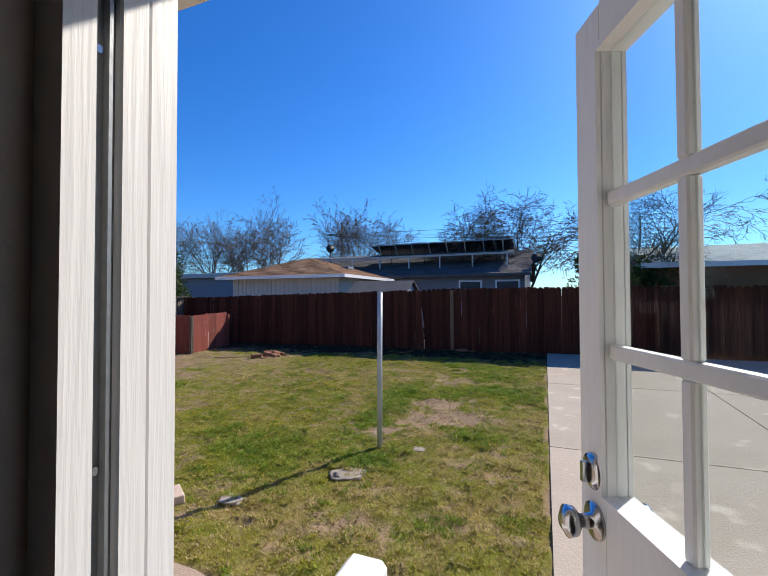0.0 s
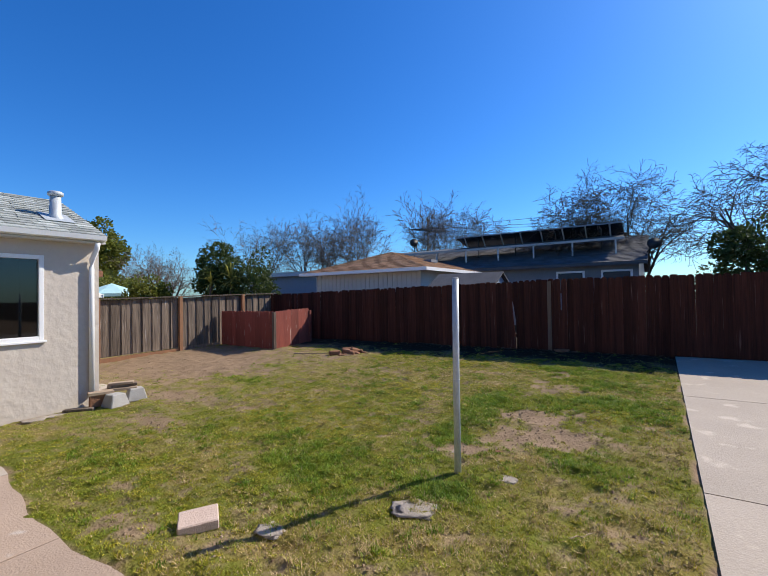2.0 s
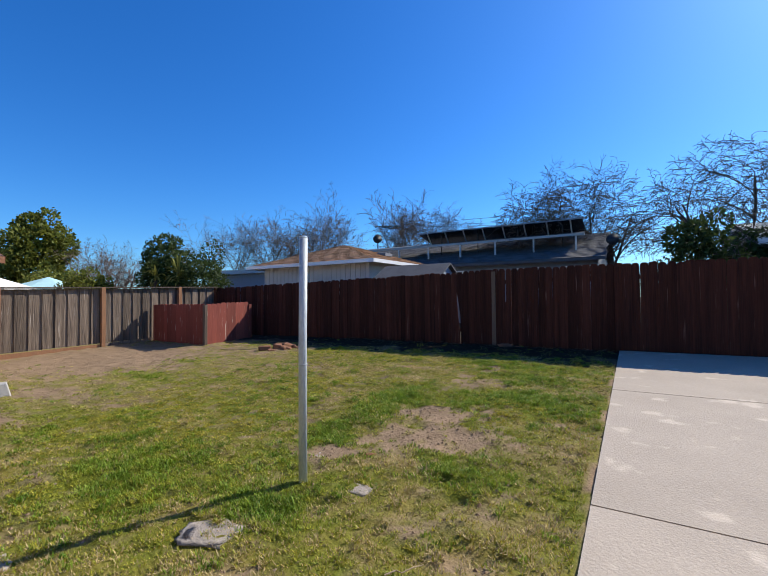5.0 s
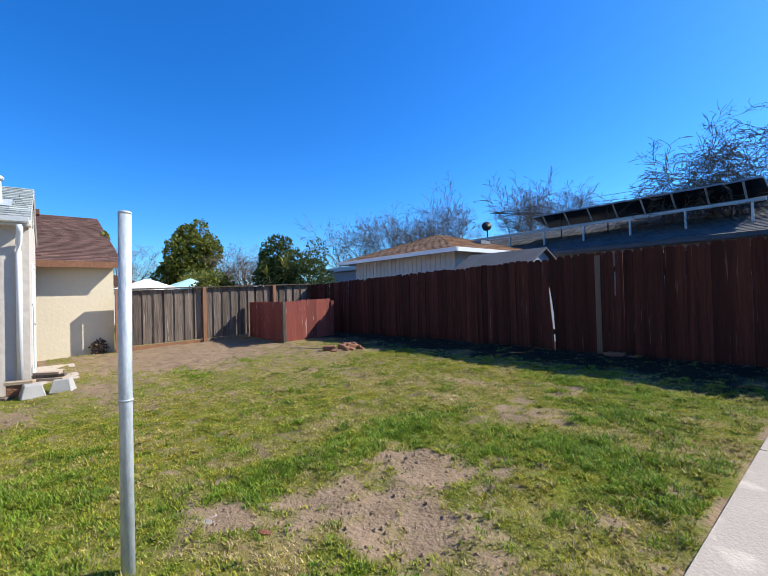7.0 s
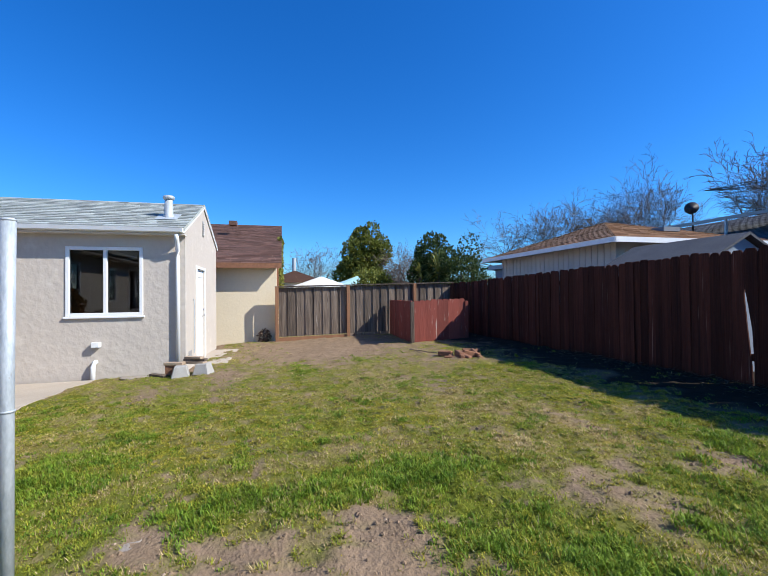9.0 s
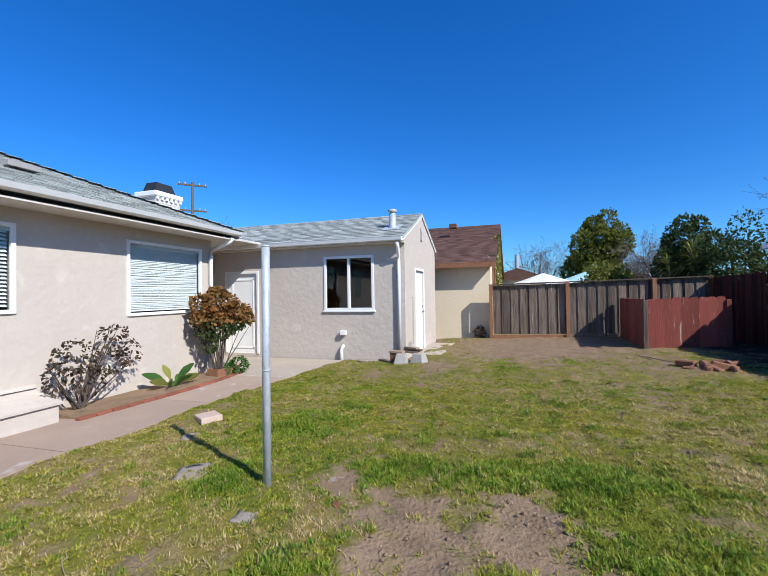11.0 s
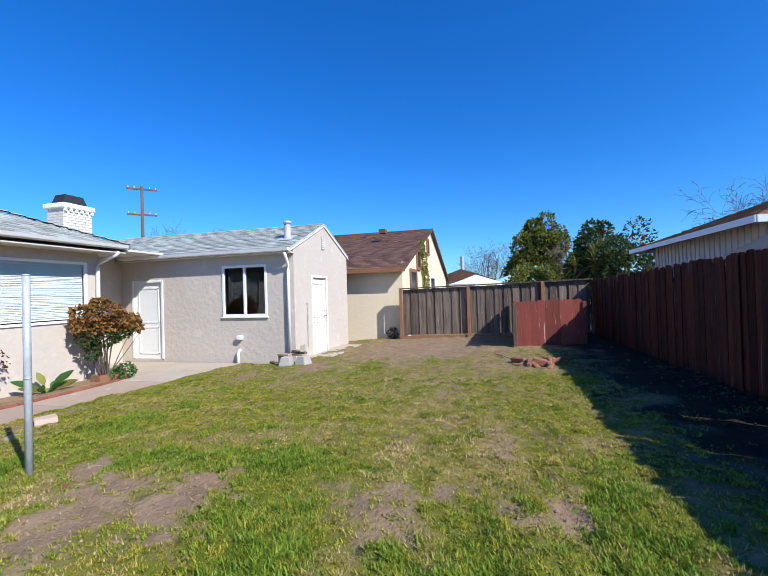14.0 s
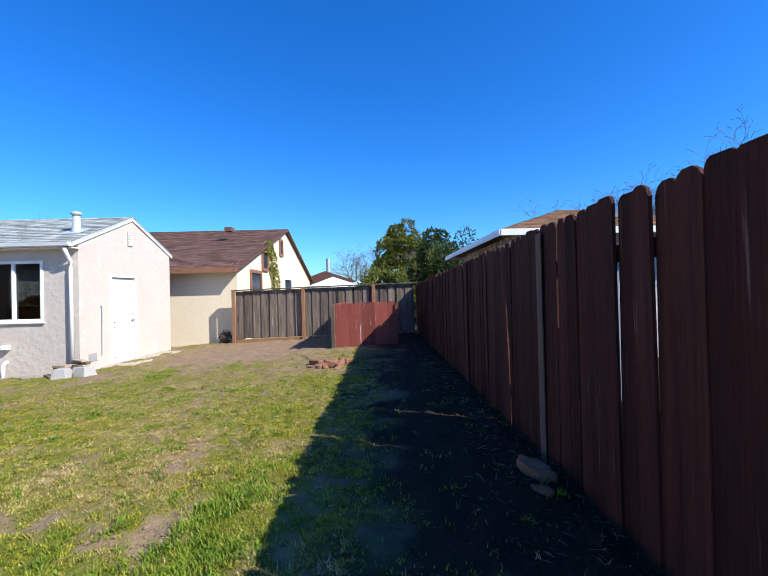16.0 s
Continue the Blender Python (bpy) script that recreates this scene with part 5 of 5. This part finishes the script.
def broad_plant():
    rng = random.Random(9)
    p_ = thing("broad_leaf_plant", "young plant with broad upright green leaves", "plant")
    x, y, z = -3.85, 1.3, -0.1
    for k in range(8):
        a, e = k * 0.8 + rng.uniform(-0.3, 0.3), rng.uniform(0.6, 1.2)
        m = Mesh()
        d = Vector((math.cos(a) * math.cos(e), 0.5 * math.sin(a) * math.cos(e), math.sin(e)))
        s = d.cross(Vector((0, 1, 0.3))).normalized()
        ln = rng.uniform(0.4, 0.66)
        q = Vector((x, y, z))
        prev = None
        for i, (f, w_) in enumerate(((0, 0.012), (0.35, 0.02), (0.5, 0.06), (0.7, 0.075), (0.9, 0.04), (1.0, 0.004))):
            c = q + d * ln * f + Vector((0, 0, -0.12 * f * f)) + Vector((math.cos(a), 0.4 * math.sin(a), 0)) * 0.15 * f * f
            m.v += [tuple(c - s * w_), tuple(c + Vector((0, 0.012, -0.012))), tuple(c + s * w_)]
            if i:
                b_ = i * 3
                m.f += [(b_ - 3, b_ - 2, b_ + 1, b_), (b_ - 2, b_ - 1, b_ + 2, b_ + 1)]
        part("leaf", m, M_LEAFB if k % 3 else M_LEAFY, p_, smooth=True)


broad_plant()

# ---- neighbouring buildings ----


def cream_house():
    h = thing("cream_house", "cream stucco neighbour house with brown shingle gable roof", "house", at=pose(-12.2, 6.0, 0, 0, 0, 0))
    X1, PZ_, EZ_ = -14.0, 4.75, 2.5
    part("wall", box(-0.14, -9.0, -0.4, 0.0, -0.14, EZ_), M_CREAM, h)
    g = box(X1, -0.14, -0.4, 0.0, 0.0, EZ_)
    g.prism([(X1, -0.14, EZ_), (0, -0.14, EZ_), (X1 / 2, -0.14, PZ_ - 0.05)], (0, 0.14, 0))
    part("wall", g, M_CREAM, h)
    a = [(0.4, -9.3, EZ_ - 0.13), (0.4, 0.18, EZ_ - 0.13), (X1 / 2, 0.18, PZ_), (X1 / 2, -9.3, PZ_)]
    b = [(X1 - 0.4, 0.18, EZ_ - 0.13), (X1 - 0.4, -9.3, EZ_ - 0.13), (X1 / 2, -9.3, PZ_), (X1 / 2, 0.18, PZ_)]
    rf = part("roof", slab([(p[0], p[1], p[2] - 0.004) for p in a], 0.1), M_BROWNSH, h)
    part("roof_deck", slab([(p[0], p[1], p[2] - 0.004) for p in b], 0.1), M_BROWNSH, rf)
    s_ = part("shingles", shingles(*a, course=0.17, tab=0.35, seed=21), M_BROWNSH, rf)
    s_["kind"] = "stuff"
    part("fascia", box(0.38, -9.3, EZ_ - 0.28, 0.42, 0.18, EZ_ - 0.12), M_STUMP, h)
    part("roof_vent", box(-4.4, -1.9, 4.25, -4.0, -1.6, 4.42), M_BROWNSH, h)
    for nm, x0, x1, z0, z1 in (("window", -2.6, -1.4, 1.4, 2.3), ("window", -3.6, -2.9, 2.55, 3.2), ("window", -6.3, -5.8, 3.4, 4.0), ("window", -8.2, -6.6, 1.3, 2.2)):
        wn_ = part(nm, box(x0, 0.0, z0, x1, 0.02, z1), M_SOLAR, h, "window with dark brown trim")
        for q in ((x0 - 0.1, z0 - 0.1, x0, z1 + 0.1), (x1, z0 - 0.1, x1 + 0.1, z1 + 0.1), (x0, z1, x1, z1 + 0.12), (x0, z0 - 0.12, x1, z0)):
            part("frame", box(q[0], 0.0, q[1], q[2], 0.06, q[3]), M_STUMP if x0 > -6.5 else M_WHITE, wn_)
    rng = random.Random(41)
    vine = thing("vine", "yellow-green climbing vine on the cream gable", "vine", at=h.matrix_basis.copy())
    part("leaves", leaf_cloud(rng, [(-4.6, 0.12, 1.8, 0.5, 0.12, 0.9), (-4.2, 0.12, 2.8, 0.45, 0.12, 0.6), (-3.6, 0.12, 3.45, 0.5, 0.12, 0.3), (-5.0, 0.12, 1.0, 0.5, 0.12, 0.8)], 1300, 0.13), M_LEAFY, vine)
    part("stem", Mesh().tube([(-4.7, 0.05, -0.2), (-4.6, 0.06, 1.6), (-4.1, 0.06, 3.0)], 0.025, 6), M_BARK, vine)


cream_house()


def hip_house():
    h = thing("hip_roof_garage", "pale vertical-sided garage with tan shingle hip roof", "garage")
    x0, x1, y0, y1, ez_, pz = -11.25, -5.65, 12.8, 17.6, 2.5, 3.35
    px, pa, pb = (x0 + x1) / 2, 15.1, 15.4
    part("wall", box(x0 + 0.45, y0 + 0.45, -0.2, x1 - 0.45, y1 - 0.4, ez_), M_SIDING, h)
    for i in range(24):
        part("batten", box(x0 + 0.5 + i * 0.195, y0 + 0.43, 0.2, x0 + 0.53 + i * 0.195, y0 + 0.45, ez_ - 0.02), M_SIDING, h)
    A, B, C, D = (x0, y0, ez_), (x1, y0, ez_), (x1, y1, ez_), (x0, y1, ez_)
    P, Q = (px, pa, pz), (px, pb, pz)
    rf = part("roof", Mesh().add([(p[0], p[1], p[2] - 0.004) for p in (A, B, C, D, P, Q)], [(0, 1, 4), (1, 2, 5, 4), (2, 3, 5), (3, 0, 4, 5), (3, 2, 1, 0)]), M_TANSH, h)
    for q, sd in (((A, B, P, P), 1), ((B, C, Q, P), 2), ((D, A, P, Q), 3)):
        s_ = part("shingles", shingles(*q, course=0.15, tab=0.4, seed=50 + sd), M_TANSH, rf)
        s_["kind"] = "stuff"
    part("fascia", box(x0 - 0.02, y0 - 0.03, ez_ - 0.1, x1 + 0.02, y0, ez_ + 0.01), M_WHITE, h, "peeling white fascia board")
    part("fascia", box(x1, y0, ez_ - 0.1, x1 + 0.03, y1, ez_ + 0.01), M_WHITE, h)
    part("fascia", box(x0 - 0.03, y0, ez_ - 0.1, x0, y1, ez_ + 0.01), M_WHITE, h)
    part("skylight", box(-7.2, 15.3, 2.86, -6.75, 15.8, 2.97), M_GREYH, h)
    d = thing("satellite_dish", "grey satellite dish on a short mast", "dish")
    part("mast", Mesh().tube([(-11.2, 21.8, 3.3), (-11.2, 21.8, 4.45)], 0.03), M_BLACK, d)
    part("dish", Mesh().tube([(-11.2, 21.75, 4.6), (-11.19, 21.74, 4.6), (-11.17, 21.71, 4.605)], [0.08, 0.2, 0.24], 20), M_BLACK, d, smooth=True)


hip_house()


def grey_shed():
    s = thing("grey_shed", "small blue-grey shed with board gable behind fence", "shed")
    x0, x1, y0, y1 = -5.1, -3.3, 12.12, 13.5
    ym = (y0 + y1) / 2
    m = box(x0, y0 + 0.08, -0.1, x1, y1 - 0.08, 1.85)
    m.prism([(x0, y0 + 0.08, 1.85), (x0, y1 - 0.08, 1.85), (x0, ym, 2.17)], (x1 - x0, 0, 0))
    part("wall", m, M_BLUEG, s)
    for i in range(9):
        y = y0 + 0.16 + i * 0.15
        part("batten", box(x0 - 0.015, y, 0.5, x0, y + 0.03, 2.12 - abs(y - ym) * 0.5), M_BLUEG, s)
    part("vent", box(x0 - 0.02, ym - 0.1, 1.9, x0, ym + 0.1, 2.05), M_GREYH, s)
    for ya, yb in ((y0 - 0.06, ym), (y1 + 0.06, ym)):
        part("roof", Mesh().prism([(x0 - 0.12, ya, 1.8), (x1 + 0.1, ya, 1.8), (x1 + 0.1, yb, 2.2), (x0 - 0.12, yb, 2.2)], (0, 0, 0.04)), M_DARKSH, s)


grey_shed()


def solar_house():
    h = thing("solar_house", "dark grey house with rooftop solar panel racks", "house")
    x0, x1, y0, y1 = -15.0, -0.2, 20.0, 28.0
    g = box(x0, y0, -0.2, x1, y1, 2.9)
    part("wall", g, M_GREYH, h)
    part("wall", Mesh().prism([(x1 - 0.1, y0, 2.9), (x1 - 0.1, y1, 2.9), (x1 - 0.1, 24, 4.15)], (0.1, 0, 0)), M_GREYH, h)
    a = [(x0 - 0.4, y0 - 0.5, 2.78), (x1 + 0.3, y0 - 0.5, 2.78), (x1 + 0.3, 24, 4.25), (x0 - 0.4, 24, 4.25)]
    rf = part("roof", slab(a, 0.12), M_DARKSH, h)
    s_ = part("shingles", shingles(*a, course=0.2, tab=0.5, seed=61), M_DARKSH, rf)
    s_["kind"] = "stuff"
    part("roof_deck", slab([(x0 - 0.4, 24, 4.25), (x1 + 0.3, 24, 4.25), (x1 + 0.3, y1 + 0.5, 2.78), (x0 - 0.4, y1 + 0.5, 2.78)], 0.12), M_DARKSH, rf)
    for xa in (-6.6, -3.2, -1.5):
        wn_ = part("window", box(xa, y0 - 0.02, 1.6, xa + 1.1, y0 + 0.001, 2.5), M_WHITE, h, "white-framed window")
        part("pane", box(xa + 0.08, y0 - 0.03, 1.68, xa + 1.02, y0 - 0.02, 2.42), M_SOLAR, wn_)
    for i in range(8):
        xa = -8.3 + i * 0.94
        p_ = part("solar_panel", Mesh().prism([(xa, 21.1, 4.5), (xa + 0.92, 21.1, 4.52), (xa + 0.92, 22.7, 4.18), (xa, 22.7, 4.16)], (0, 0, 0.05)), M_SOLAR, h, "dark tilted solar panel on a metal rack")
        part("frame", Mesh().prism([(xa, 21.07, 4.49), (xa + 0.92, 21.07, 4.51), (xa + 0.92, 21.1, 4.57), (xa, 21.1, 4.55)], (0, 0.02, 0)), M_GREYH, p_)
        part("strut", Mesh().tube([(xa + 0.46, 21.15, 4.5), (xa + 0.46, 21.75, 3.9)], 0.03, 6), M_GALV, p_)
        if i % 2:
            part("leg", Mesh().tube([(xa + 0.1, 21.6, 3.4), (xa + 0.1, 21.6, 4.4)], 0.025, 6), M_BLACK, p_)
    rk = part("rack_rail", box(-13.0, 20.75, 3.78, -0.7, 20.85, 3.88), M_STRIP, h, "long metal rail on posts")
    part("deck", Mesh().prism([(-13.0, 20.8, 3.86), (-0.8, 20.8, 3.86), (-0.8, 22.2, 4.1), (-13.0, 22.2, 4.1)], (0, 0, 0.03)), M_DARKSH, rk)
    for i in range(8):
        part("post", box(-12.6 + i * 1.65, 20.76, 3.2, -12.54 + i * 1.65, 20.84, 3.78), M_GALV, rk)
    d = thing("satellite_dish", "dark round satellite dish at the roof corner", "dish")
    part("dish", Mesh().tube([(0.3, 20.6, 3.45), (0.3, 20.5, 3.47), (0.3, 20.42, 3.49)], [0.1, 0.21, 0.23], 20), M_BLACK, d, smooth=True)
    part("mast", Mesh().tube([(0.3, 20.6, 3.45), (0.1, 20.6, 3.2), (0.05, 20.6, 2.7)], 0.03), M_BLACK, d)


solar_house()
lb = thing("long_grey_building", "long grey flat-roofed building behind the trees", "building")
part("wall", box(-25.0, 21.0, -0.2, -11.0, 27.0, 3.0), M_BLUEG, lb)
part("roof", box(-25.5, 20.6, 3.0, -10.6, 27.3, 3.28), M_GALV, lb, "pale metal roof edge")
ob_ = thing("orange_house", "orange-brown house with pale eaves past the fence", "house")
part("wall", box(4.6, 19.0, -0.2, 12.0, 25.0, 2.9), M_STUMP, ob_)
part("roof", Mesh().prism([(4.1, 18.5, 2.9), (4.1, 25.5, 2.9), (4.1, 22.0, 3.9)], (8.5, 0, 0)), M_SHINGLE, ob_)
part("fascia", box(4.05, 18.45, 2.78, 12.6, 18.5, 2.96), M_WHITE, ob_)
fb = thing("far_house", "low tan-roofed house beyond the umbrellas", "house")
part("wall", box(-36.0, 11.5, -0.2, -30.0, 16.5, 2.1), M_CREAM, fb)
part("roof", Mesh().prism([(-36.4, 11.2, 2.1), (-36.4, 16.8, 2.1), (-36.4, 14, 2.7)], (6.8, 0, 0)), M_TANSH, fb)
fb = thing("far_house", "low brown-roofed house with a metal flue", "house")
part("wall", box(-33.0, 5.0, -0.2, -27.0, 9.0, 2.2), M_TRIM, fb)
part("roof", Mesh().prism([(-33.3, 4.7, 2.2), (-33.3, 9.3, 2.2), (-33.3, 7, 3.0)], (6.6, 0, 0)), M_BROWNSH, fb)
part("flue", Mesh().tube([(-28.5, 7.0, 2.8), (-28.5, 7.0, 4.0)], 0.14, 10), M_GALV, fb)


def umbrella(x, y, z, rad, material, label):
    u = thing("patio_umbrella", label, "umbrella", "open patio umbrellas")
    part("pole", Mesh().tube([(x, y, -0.2), (x, y, z - 0.02)], 0.025), M_WHITE, u)
    n = 8
    for k in range(n):
        a, b = 2 * math.pi * k / n, 2 * math.pi * (k + 1) / n
        P = [(x, y, z), (x + rad * math.cos(a), y + rad * math.sin(a), z - 0.5), (x + rad * math.cos(b), y + rad * math.sin(b), z - 0.5), (x + rad * math.cos(b), y + rad * math.sin(b), z - 0.64), (x + rad * math.cos(a), y + rad * math.sin(a), z - 0.64)]
        part("panel", Mesh().add(P, [(0, 1, 2), (1, 4, 3, 2)]), material, u)


umbrella(-20.7, 8.2, 2.35, 1.45, M_UMB, "open white patio umbrella behind the fence")
umbrella(-21.5, 10.3, 2.4, 1.4, M_TEAL, "open pale teal patio umbrella behind the fence")


def utility_pole(x, y, h, label, arms=True, rad=0.13):
    u = thing("utility_pole", label, "utility pole")
    part("pole", Mesh().tube([(x, y, -0.2), (x, y, h)], [rad, rad * 0.75], 8), M_POLEW, u, smooth=True)
    if arms:
        for z in (h - 0.25, h - 2.2):
            part("crossarm", box(-1.0, -0.06, -0.06, 1.0, 0.06, 0.06), M_POLEW, u, at=pose(x, y, z, 0, 0, -45))
            for k in (-0.9, -0.5, 0.5, 0.9):
                part("insulator", Mesh().tube([(x + k * 0.707, y - k * 0.707, z), (x + k * 0.707, y - k * 0.707, z + 0.2)], 0.05, 6), M_GALV, u)


utility_pole(-23.5, -16.5, 10.2, "wooden utility pole with two crossarms")
utility_pole(-25.2, 50.0, 12.0, "slim dark wooden utility pole", False, 0.17)
utility_pole(26.0, 46.0, 9.0, "far wooden utility pole", True)
lines = thing("power_lines", "thin black overhead power lines", "cable")
for z0, z1, y0, y1 in ((5.4, 8.6, 30, 46), (5.0, 8.2, 30, 46), (4.4, 6.8, 30, 46), (4.0, 6.2, 30, 46), (3.6, 5.6, 31, 46), (6.4, 9.0, 32, 46)):
    pts = []
    for k in range(13):
        f = k / 12
        pts.append((-14 + 40 * f, 26 + 20 * f, 6.2 + (z1 - 6.2) * f - (6.6 - z0) * 4 * f * (1 - f) * 0.5))
    part("wire", Mesh().tube(pts, 0.014, 3, caps=False), M_BLACK, lines)

# ---- grass blades ----


def blades(nm, label, p, tall, wd, tilt, rng, material, bent):
    """Grass blades at the points p: one face each, or two where they bend over."""
    k = len(p)
    a = rng.uniform(0, 2 * np.pi, k)
    dx, dy = np.cos(a), np.sin(a)
    base = p - np.array([0, 0, 0.004])
    side = np.stack([-dy * wd, dx * wd, np.zeros(k)], 1)

    def reach(f, t):
        return base + np.stack([dx * tall * f * np.sin(t), dy * tall * f * np.sin(t), tall * f * np.cos(t) + 0.004], 1)
    if bent:
        mid = reach(0.6, tilt * 0.6)
        tip = mid + (reach(0.45, np.minimum(tilt * 1.5, 1.75)) - base)
        v = np.stack([base - side, base + side, mid + side * 0.8, mid - side * 0.8, tip], 1).reshape(-1, 3)
        loop = (np.arange(k)[:, None] * 5 + np.array([0, 1, 2, 3, 3, 2, 4])).ravel()
        start = (np.arange(k)[:, None] * 7 + np.array([0, 4])).ravel()
    else:
        v = np.stack([base - side, base + side, reach(1.0, tilt)], 1).reshape(-1, 3)
        loop, start = np.arange(3 * k), np.arange(0, 3 * k, 3)
    me = bpy.data.meshes.new(nm)
    me.vertices.add(len(v))
    me.vertices.foreach_set("co", v.ravel())
    me.loops.add(len(loop))
    me.loops.foreach_set("vertex_index", loop.astype(np.int32))
    me.polygons.add(len(start))
    me.polygons.foreach_set("loop_start", start.astype(np.int32))
    me.update(calc_edges=True)
    me.materials.append(material)
    tagged(new(nm, me), label, "grass", kind="stuff")


def grass():
    rng = np.random.default_rng(7)
    x0, y0, st = -12.1, 2.4, 0.04
    nx, ny = 322, 237
    field = np.zeros((nx, ny, 6))
    for i in range(nx):
        for j in range(ny):
            x, y = x0 + i * st, y0 + j * st
            if in_lawn(x, y) and in_lawn(x + 0.03, y - 0.04):
                field[i, j] = grass_amount(x, y), dry_amount(x, y), lush_amount(x, y), moss_amount(x, y), relief(x, y), noise.noise((x * 13, y * 13, 3.0)) + 0.6 * noise.noise((x * 26, y * 26, 9.0))

    def sample(n, box_):
        xs, ys = rng.uniform(box_[0], box_[1], n), rng.uniform(box_[2], box_[3], n)
        f = field[np.clip(((xs - x0) / st + 0.5).astype(int), 0, nx - 1), np.clip(((ys - y0) / st + 0.5).astype(int), 0, ny - 1)]
        z = 0.033 * (ys - 4.9) + 0.008 * (xs + 1.1) + f[:, 4]
        return np.stack([xs, ys, z], 1), f

    far, mid = (-12.0, 0.72, 2.5, 11.8), (-5.2, 0.72, 2.6, 10.6)
    P, F = (np.concatenate(q) for q in zip(sample(560000, far), sample(620000, mid)))
    keep = rng.uniform(0, 1, len(P)) < (F[:, 0] - 0.08) * 1.2 + 0.55 * F[:, 5] * (F[:, 0] > 0.12)
    P, F = P[keep], F[keep]
    u = rng.uniform(0, 1, len(P))
    is_dry = u < F[:, 1] * 0.75 + 0.04
    is_moss = ~is_dry & (rng.uniform(0, 1, len(P)) < F[:, 3] * 0.85)
    for nm, label, sel, material, ln in (("dry_grass", "short straw-coloured dry lawn grass", is_dry, M_STRAW, 0.026), ("yellow_turf", "short yellowish mossy lawn turf", is_moss, M_MOSS, 0.02), ("turf", "short green lawn turf", ~is_dry & ~is_moss, M_TURF, 0.024)):
        p, f = P[sel], F[sel]
        k = len(p)
        tall = ln * rng.uniform(0.6, 1.5, k) * (0.75 + 0.5 * f[:, 2]) * np.clip(1 + 1.3 * f[:, 5], 0.35, 2.0)
        blades(nm, label, p, tall, rng.uniform(0.0024, 0.005, k), rng.uniform(0.6, 1.5, k), rng, material, False)
    # taller tufts: blades gathered round clump centres
    C, G = (np.concatenate(q) for q in zip(sample(26000, far), sample(42000, mid)))
    keep = rng.uniform(0, 1, len(C)) < (G[:, 2] - 0.12) * np.clip(G[:, 0] * 1.6, 0, 1)
    C, G = C[keep], G[keep]
    per = 14
    p = np.repeat(C, per, 0)
    g = np.repeat(G, per, 0)
    p[:, :2] += rng.normal(0, 0.022, (len(p), 2))
    tall = np.repeat(rng.uniform(0.65, 1.35, len(C)), per) * rng.uniform(0.6, 1.3, len(p)) * (0.02 + 0.02 * g[:, 2])
    inside = p[:, 0] < 0.7
    blades("grass_tufts", "taller green tufts of lawn grass", p[inside], tall[inside], rng.uniform(0.0022, 0.0045, inside.sum()), rng.uniform(0.5, 1.35, inside.sum()), rng, M_GRASS, True)


grass()


def clods():
    """Crumbs of earth, chips and small pebbles over the yard."""
    rng = random.Random(17)
    for nm, lab, n, material, lo, hi in (("earth_crumbs", "loose crumbs of brown earth", 9000, ground_mat, 0.006, 0.02), ("pale_chips", "scattered pale chips and leaf bits", 500, M_RAWWOOD, 0.006, 0.018)):
        m = Mesh()
        k = 0
        while k < n:
            x, y = rng.uniform(-11.5, 0.6), rng.uniform(2.8, 11.8)
            if not in_lawn(x, y) or y > 9.8 or grass_amount(x, y) > (0.45 if nm == "earth_crumbs" else 2):
                k += 0.2
                continue
            s = rng.uniform(lo, hi)
            z = gz(x, y) + relief(x, y)
            a = rng.uniform(0, 6.28)
            c, d = math.cos(a) * s, math.sin(a) * s
            m.add([(x + c, y + d, z), (x - d, y + c, z), (x - c * 0.8, y - d, z), (x + d, y - c * 0.7, z), (x + rng.uniform(-0.3, 0.3) * s, y, z + s * rng.uniform(0.4, 0.9))], [(0, 1, 4), (1, 2, 4), (2, 3, 4), (3, 0, 4)])
            k += 1
        tagged(part(nm, m, material), lab, "debris", kind="stuff")


clods()


def fence_litter():
    """Dry leaves, bark and twig bits gathered along the foot of the red fence."""
    rng = random.Random(23)
    m = Mesh()
    for _ in range(1300):
        x, y = rng.uniform(-6.0, 0.6), 11.88 - abs(rng.gauss(0, 0.3))
        s_, a = rng.uniform(0.006, 0.017), rng.uniform(0, 6.28)
        ln = s_ * rng.uniform(1.0, 4.0)
        c, d = Vector((math.cos(a), math.sin(a), rng.uniform(-0.3, 0.3))) * ln, Vector((-math.sin(a), math.cos(a), rng.uniform(-0.4, 0.4))) * s_ * 0.35
        q = Vector((x, y, gz(x, y) + relief(x, y) + 0.012))
        m.add([q - c, q + d, q + c, q - d + Vector((0, 0, 0.006))], [(0, 1, 2, 3)])
    tagged(part("leaf_litter", m, M_LITTER), "dry leaves and bark bits along the fence foot", "debris", kind="stuff")


fence_litter()
